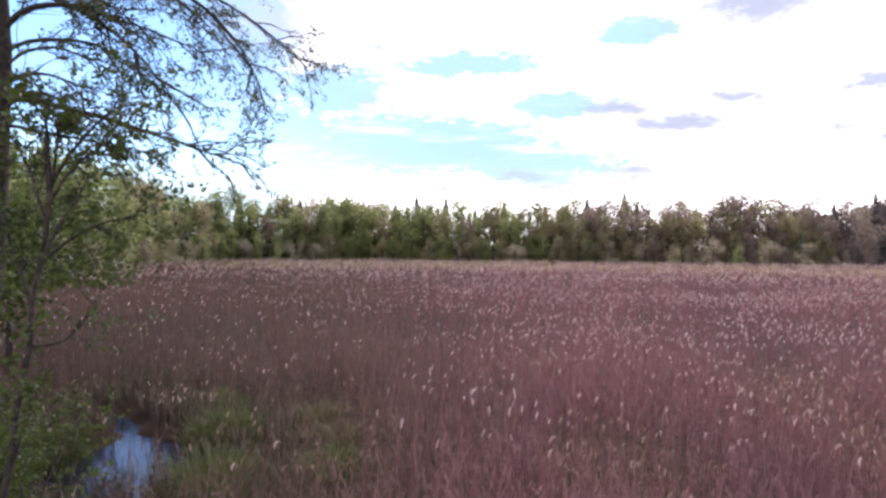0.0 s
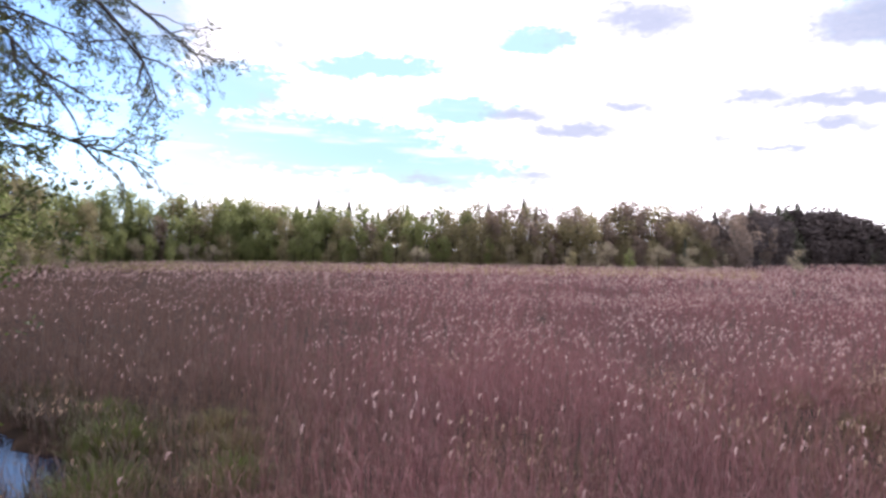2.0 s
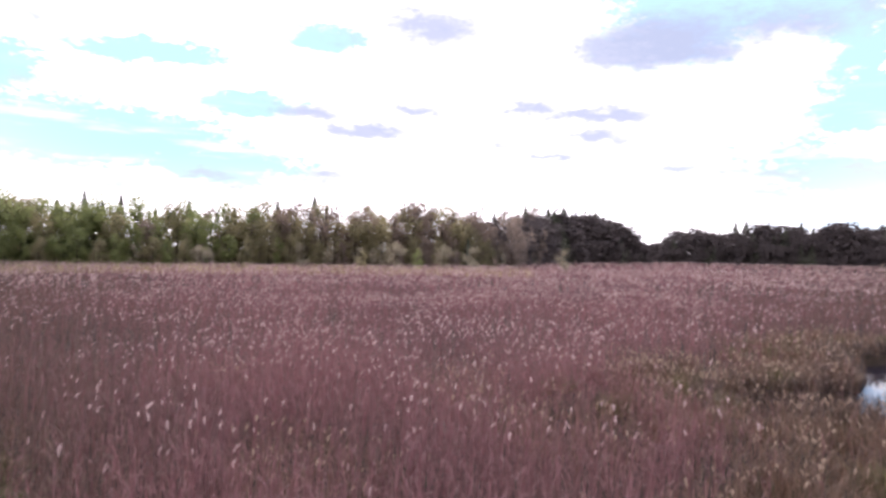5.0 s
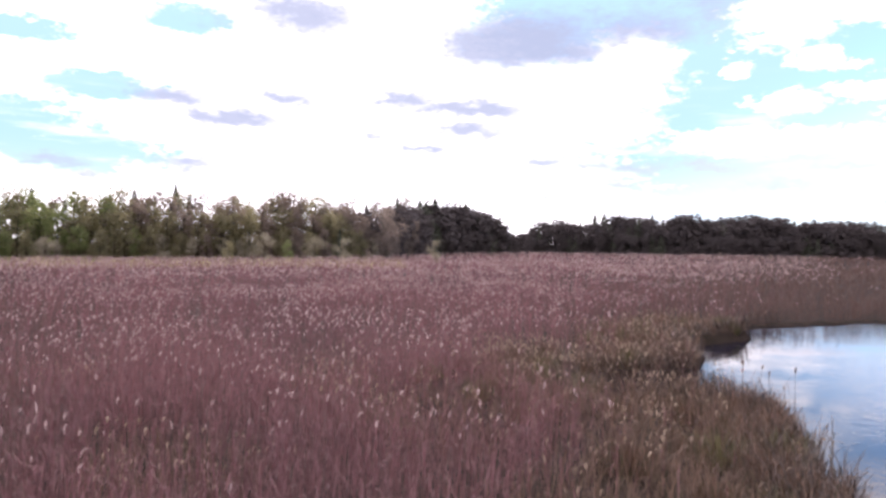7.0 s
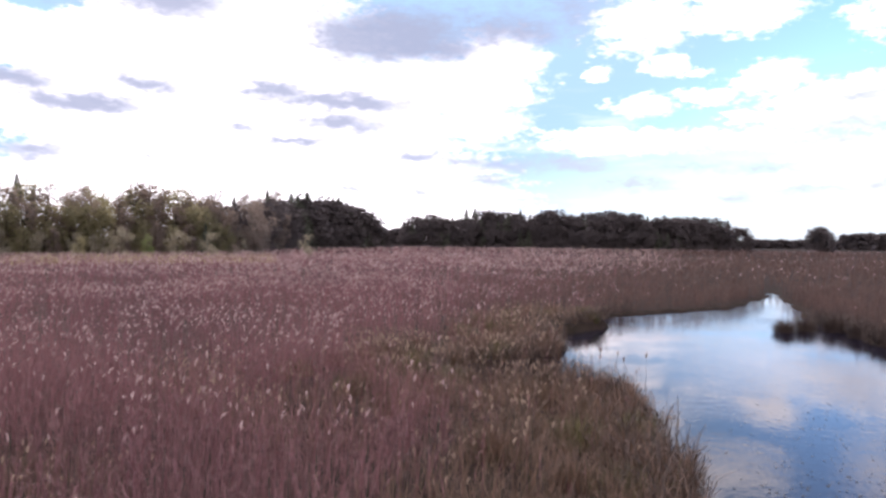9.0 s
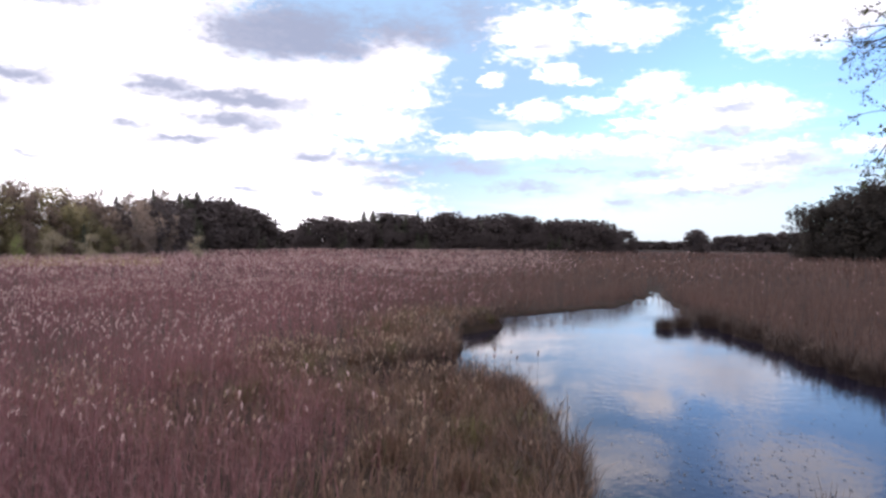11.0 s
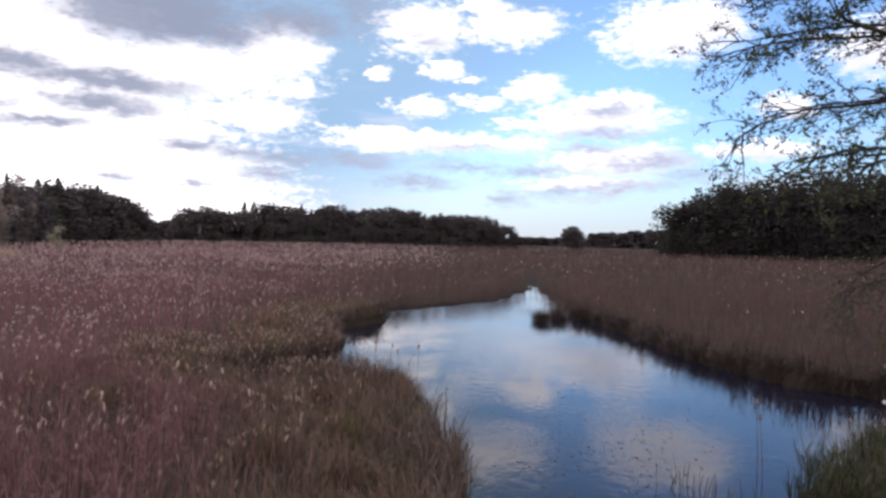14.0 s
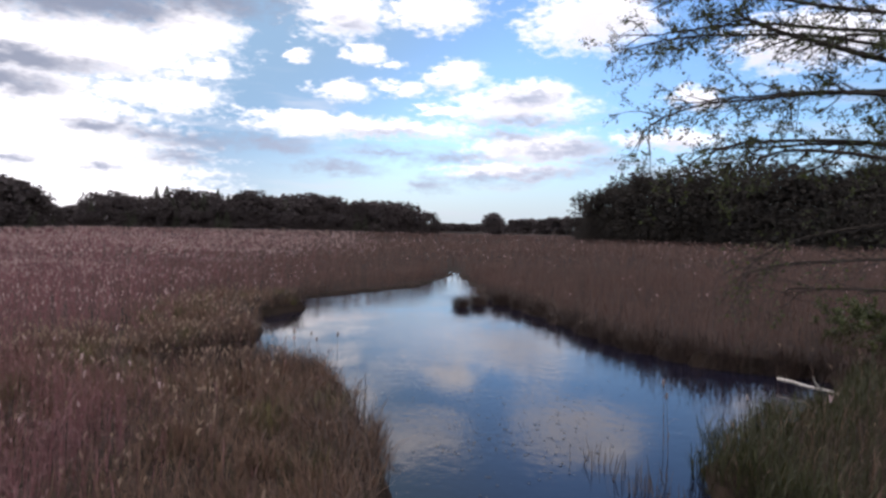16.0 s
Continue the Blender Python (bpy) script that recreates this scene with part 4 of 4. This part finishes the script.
near_tree("alder", "old alder with long low boughs over the pond", 403, (9.0, -4.3, 0.1), (9.6, -4.6, 12.5), 0.20, [
    (6.0, (8.8, -0.73, 7.24), 0, 0.050, 1, (9.2, -1.71, 6.86)), (6.7, (8.7, -0.66, 7.37), 0, 0.034, 1, (9.13, -1.52, 7.15)), (6.1, (8.58, 0.43, 6.63), 0, 0.028, 1, (9.24, -1.4, 6.94)),
    (6.6, (9.2, 0.19, 6.99), 0, 0.032, 1, (9.55, -1.34, 7.14)), (6.2, (8.71, -0.15, 6.05), 0, 0.026, 1, (9.12, -1.55, 6.28)), (5.9, (8.4, 0.13, 5.69), 0, 0.030, 1, (8.95, -1.36, 6.18)),
    (5.2, (8.21, -0.25, 5.25), 0, 0.034, 1, (8.7, -1.67, 5.6)), (5.0, (8.18, -1.03, 5.26), 0, 0.034, 1, (8.47, -1.84, 5.53)), (5.7, (8.94, -1.42, 5.95), 0, 0.028, 1.2, (9.03, -2.09, 6.16)),
    (7.6, (9.2, 0.14, 7.27), 0, 0.035, 1, (9.54, -1.45, 7.65)), (6.4, (9.27, -1.9, 6.62), 0, 0.028, 1.4, (9.4, -2.26, 6.89)), (7.2, (9.32, -1.58, 7.88), 0, 0.04, 1, (9.38, -2.34, 7.5)),
    (4.3, (8.29, -0.91, 4.11), 0, 0.020, 0.12, (8.55, -1.95, 4.36)), (3.9, (8.34, -1.38, 3.96), 0, 0.017, 0.15, (8.45, -1.94, 4.04)), (4.9, (8.58, -1.02, 4.0), 0, 0.017, 0.10, (8.8, -1.67, 4.59)),
    (5.4, (8.3, -0.75, 5.32), 0, 0.03, 1.2, (8.9, -1.9, 5.62)), (8.5, (9.5, -1.5, 9.6), 0.4, 0.05, 1), (9.0, (12, -5, 10), 0.4, 0.05, 1), (8.0, (9.5, -8, 9), 0.4, 0.05, 1),
], LEAF, 0.036, 0.026, 0.0, 0.56, 15)


shore_willow = broadleaf("willow", 441, 7.4, 7.5, LEAF_FRESH, "leafy green willow standing among the reeds", 5200, 0.17, 0.42, plain=False)
shore_willow.location = (-12.9, 20.6, 0.1)
shore_willow = broadleaf("willow", 442, 6.2, 6.0, LEAF_FRESH, "leafy green willow standing among the reeds", 4200, 0.17, 0.3, plain=False)
shore_willow.location = (-12.2, 16.6, 0.1)


def brush(name, label, seed, foot, high, wide, mat, leaf_size, gap):
    """A low leafy shrub of many stems."""
    rng = np.random.RandomState(seed)
    limbs = []
    for i in range(9):
        a = rng.uniform(0, 2 * math.pi)
        r = wide * rng.uniform(0.25, 0.6)
        limbs.append((foot[2] + high * rng.uniform(0.05, 0.35), (foot[0] + r * math.cos(a), foot[1] + r * math.sin(a), foot[2] + high * rng.uniform(0.55, 1.0)), 0.1, 0.018, 1.2))
    return near_tree(name, label, seed, foot, (foot[0] + 0.1, foot[1], foot[2] + high * 0.9), 0.025, limbs, mat, leaf_size, gap, 0.1, high * 0.32, 9 * 3 / high)


brush("willow_shrub", "low green willow shrub at the pool's edge", 411, (-5.6, 8.2, 0.05), 2.3, 1.7, LEAF_FRESH, 0.06, 0.05)
brush("willow_shrub", "low green willow shrub at the pool's edge", 412, (-7.2, 10.6, 0.05), 1.7, 1.6, LEAF_FRESH, 0.06, 0.05)
brush("willow_shrub", "low green willow shrub at the pool's edge", 414, (-8.2, 13.4, 0.05), 1.3, 2.4, LEAF, 0.07, 0.035)
brush("willow_shrub", "low green willow shrub at the pool's edge", 415, (-7.9, 11.7, 0.05), 1.2, 2.2, LEAF, 0.07, 0.035)
brush("willow_shrub", "low green willow shrub at the pool's edge", 413, (-4.9, 7.1, 0.05), 2.9, 1.5, LEAF_FRESH, 0.055, 0.05)


for i, (x, y, h, w) in enumerate(((25.6, -5.9, 1.9, 2.8), (27.5, -7.8, 2.2, 3.0), (23.6, -7.0, 1.6, 2.6))):
    brush("alder_shrub", "low dark alder shrub on the pond's bank", 421 + i, (x, y, 0.1), h, w, LEAF, 0.10, 0.035)


# ---------------------------------------------------------------- small things in and by the water
def tussock(seed, x, y, high, wide, mat, label, blades=420):
    """A dome of arching blades."""
    rng = np.random.RandomState(seed)
    n = blades
    a = rng.uniform(0, 2 * np.pi, n)
    r = wide * 0.5 * np.sqrt(rng.rand(n))
    root = np.stack([r * np.cos(a), r * np.sin(a), np.full(n, -0.15)], -1)
    out = np.stack([np.cos(a), np.sin(a), np.zeros(n)], -1)
    out += rng.normal(0, 0.35, (n, 3)) * np.array([1, 1, 0])
    h = high * rng.uniform(0.6, 1.1, n) * (1 - 0.5 * (r / (wide * 0.5)) ** 2)
    fall = rng.uniform(0.1, 0.6, n) * h
    c = np.stack([root, root + out * (fall * 0.4)[:, None] + np.array([0, 0, 1.0]) * (h * 0.7)[:, None], root + out * fall[:, None] + np.array([0, 0, 1.0]) * h[:, None]], 1)
    s = Strips()
    s.add(ribbon(c, np.stack([-np.sin(a), np.cos(a), np.zeros(n)], -1), 0.016 * np.array([0.8, 1.0, 0.2])), 0)
    ob = new("sedge_tussock", s.mesh("sedge_tussock", [mat]))
    ob.location = (x, y, 0.0)
    return tagged(ob, label, "grass tussock", "tussocks by the water")


for i, (x, y, h, w) in enumerate(((38.2, 11.5, 1.0, 1.1), (39.5, 10.9, 1.1, 1.2))):
    tussock(501 + i, x, y, h, w, SHADED_SEDGE, "small dark tussock standing alone in the pond", 500)
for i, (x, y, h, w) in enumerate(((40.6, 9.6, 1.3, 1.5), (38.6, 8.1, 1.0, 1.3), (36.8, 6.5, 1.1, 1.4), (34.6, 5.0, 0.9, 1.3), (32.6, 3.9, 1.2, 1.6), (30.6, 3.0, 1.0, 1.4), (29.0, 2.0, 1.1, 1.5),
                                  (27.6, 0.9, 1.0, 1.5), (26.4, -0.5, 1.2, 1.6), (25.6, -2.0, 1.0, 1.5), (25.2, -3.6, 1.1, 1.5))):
    tussock(641 + i, x, y, h, w, SHADED_SEDGE, "dark ragged tussock at the foot of the reeds by the water", 600)
for i, (x, y, h, w) in enumerate(MOUNDS):
    tussock(511 + i, x, y, h * (0.9, 0.95, 0.75)[i % 3], w, (TUSSOCK_GREEN, TUSSOCK_GREEN, OLIVE_SEDGE)[i % 3], "rounded green sedge tussock at the edge of the pool", 1300)


def bank_tussocks():
    """Straw coloured tussocks crowded along the pond's grassy bank."""
    rng = np.random.RandomState(541)
    kept = []
    while len(kept) < 72:
        x, y = rng.uniform(8, 34), rng.uniform(2, 24)
        d = float(shore(np.array([x]), np.array([y]))[0])
        if 0.35 < d < 4.5 * rng.rand() + 0.5 and y > x * 0.33 - 1 and math.hypot(x, y) > 9 and all(math.hypot(x - a, y - b) > 0.9 for a, b in kept):
            kept.append((x, y))
            ob = tussock(550 + len(kept), x, y, rng.uniform(0.65, 1.0), rng.uniform(0.9, 1.5), (SEDGE, SEDGE, OLIVE_SEDGE, SEDGE)[len(kept) % 4],
                         "dense tussock of straw and olive sedge on the pond's bank", 520)
            ob.location.z = 0.35


bank_tussocks()


def fallen_trunk():
    """A bleached birch trunk, broken in two, lying over the bank."""
    root = new("fallen_trunk")
    root.location = (22.9, -3.3, 0.0)
    tagged(root, "bleached broken birch trunk lying at the pond's edge", "log")
    for name, p, q, r in (("trunk_piece", (0.2, 0.1, 0.25), (-1.15, -1.25, 0.21), 0.055), ("trunk_piece", (-1.5, -1.7, 0.22), (-3.2, -3.6, 0.30), 0.07)):
        k = np.linspace(0, 1, 9)[:, None]
        line = np.array(p) + (np.array(q) - np.array(p)) * k + np.random.RandomState(7).normal(0, 0.012, (9, 3))
        v, f = tube(line, r * (1.0 - 0.25 * k[:, 0]), 9)
        me = mesh_of(name, v, f, mats=[PALE_WOOD])
        bm = bmesh.new()
        bm.from_mesh(me)
        bmesh.ops.holes_fill(bm, edges=bm.edges[:], sides=12)
        bm.to_mesh(me)
        bm.free()
        part(name, me, root)
    v, f = tube(np.array([(-0.8, -0.9, 0.24), (-0.75, -0.75, 0.4), (-0.6, -0.7, 0.56)]), np.array([0.02, 0.014, 0.006]), 5)
    part("branch_stub", mesh_of("branch_stub", v, f, mats=[PALE_WOOD]), root)


fallen_trunk()


def marsh_reed(seed, x, y, high, head, label):
    """A single standing reed: stem, leaves and a seed head."""
    rng = np.random.RandomState(seed)
    root = new("marsh_reed")
    root.location = (x, y, -0.2)
    tagged(root, label, "reed", "single reeds in the water")
    q = np.linspace(0, 1, 6)
    lean = rng.normal(0, 0.08, 2) * high
    line = np.stack([lean[0] * q ** 2, lean[1] * q ** 2, (high + 0.2) * q], -1)
    v, f = tube(line, 0.008 * (1 - 0.5 * q), 5)
    part("stem", mesh_of("stem", v, f, mats=[DARK_STALK]), root)
    for i in range(2):
        s = rng.uniform(0.3, 0.8)
        p = np.array([lean[0] * s * s, lean[1] * s * s, (high + 0.2) * s])
        a = rng.uniform(0, 6.28)
        d = np.array([math.cos(a), math.sin(a), 0])
        c = np.array([[p, p + d * 0.12 + [0, 0, 0.14], p + d * 0.30 + [0, 0, 0.12]]])
        part("leaf", mesh_of("leaf", *ribbon(c, np.array([[-math.sin(a), math.cos(a), 0]]), 0.018 * np.array([0.8, 1, 0.1])), mats=[DARK_STALK]), root)
    if head:
        k = np.linspace(0, 1, 6)
        top = line[-1]
        lump = np.stack([top[0] + 0.05 * k ** 2, top[1] + 0 * k, top[2] - 0.02 + head * k], -1)
        v, f = tube(lump, head * np.array([0.04, 0.14, 0.18, 0.15, 0.09, 0.01]), 7)
        v += np.random.RandomState(seed).normal(0, head * 0.025, v.shape)
        part("seed_head", mesh_of("seed_head", v, f, mats=[DARK_HEAD]), root)


DARK_STALK = material("dark_stalk", (0.05, 0.035, 0.025), (0.13, 0.09, 0.06), 6, 0.8, islands=0.4)
WET_LEAF = material("wet_leaf", (0.012, 0.010, 0.008), (0.05, 0.04, 0.03), 8, 0.35, islands=0.6)
DARK_HEAD = material("dark_seed_head", (0.07, 0.05, 0.045), (0.18, 0.13, 0.11), 20, 0.9, islands=0.3)
for i, (x, y, h, head) in enumerate(((16.1, 7.9, 1.75, 0.16), (16.8, 8.9, 1.45, 0.14), (17.3, 9.5, 1.5, 0.13), (17.0, 9.7, 1.55, 0.15), (17.6, 10.0, 1.5, 0.14), (16.5, 8.3, 1.25, 0.1), (14.6, 6.4, 1.3, 0), (14.4, 6.3, 1.1, 0),
                                     (14.2, 6.2, 1.25, 0.0), (13.9, 5.9, 0.9, 0), (15.2, 7.0, 0.8, 0), (14.9, 6.7, 0.95, 0.08), (15.5, -0.1, 1.35, 0.16), (14.9, -0.2, 1.2, 0.15))):
    marsh_reed(610 + i, x, y, h, head, "single dark reed standing at the edge of open water")


def sprigs(seed, x, y, count, spread, high):
    rng = np.random.RandomState(seed)
    n = count
    p = rng.normal(0, spread, (n, 2))
    h = high * rng.uniform(0.4, 1.1, n)
    lean = rng.normal(0, 0.16, (n, 2)) * h[:, None]
    c = np.stack([np.stack([p[:, 0] + lean[:, 0] * q, p[:, 1] + lean[:, 1] * q, -0.1 + (h + 0.1) * q], -1) for q in (0, 0.6, 1.0)], 1)
    a = rng.uniform(0, 3.14, n)
    s = Strips()
    s.add(ribbon(c, np.stack([np.cos(a), np.sin(a), 0 * a], -1), 0.018 * np.array([1, 0.9, 0.3])), 0)
    ob = new("water_shoots", s.mesh("water_shoots", [DARK_STALK]))
    ob.location = (x, y, 0)
    tagged(ob, "short dark shoots rising out of the pond water", "water plants", kind="stuff")


sprigs(701, 14.0, 1.2, 22, 0.28, 0.42)
sprigs(702, 13.1, 0.2, 34, 0.30, 0.5)
sprigs(703, 12.4, -0.2, 16, 0.25, 0.4)
tussock(531, 12.3, 4.65, 0.2, 0.35, SEDGE, "small dark clump of weed floating by the bank", 120)


def floating_leaves():
    """Drifting bits of leaf and weed on the water."""
    rng = np.random.RandomState(801)
    pts = []
    for x, y, sx, sy, n in ((19.6, 5.4, 2.2, 1.2, 170), (16.0, 2.6, 1.6, 1.0, 170), (22.1, 8.0, 2.0, 0.8, 60), (14.5, 3.6, 1.0, 0.6, 50), (19.0, 1.8, 2.4, 0.8, 60)):
        pts.append(np.stack([rng.normal(x, sx, n), rng.normal(y, sy, n)], -1))
    p = np.concatenate(pts)
    p = p[bank(POND, p[:, 0], p[:, 1]) < -0.4]
    n, k = len(p), 6
    ang = np.linspace(0, 2 * np.pi, k, endpoint=False)[None] + rng.uniform(0, 1, (n, 1))
    r = rng.uniform(0.015, 0.04, (n, 1)) * rng.uniform(0.7, 1.2, (n, k))
    v = np.stack([p[:, :1] + r * np.cos(ang), p[:, 1:] + r * np.sin(ang) * 0.8, np.full((n, k), 0.006) + rng.uniform(0, 0.006, (n, k))], -1).reshape(-1, 3)
    b = np.arange(n)[:, None] * k
    quads = np.concatenate([b + [0, 1, 2, 3], b + [0, 3, 4, 5]], 1).reshape(-1, 4)
    ob = new("floating_leaves", mesh_of("floating_leaves", v, quads, mats=[WET_LEAF]))
    tagged(ob, "scattered brown leaves and weed floating on the pond", "floating leaves", kind="stuff")


floating_leaves()
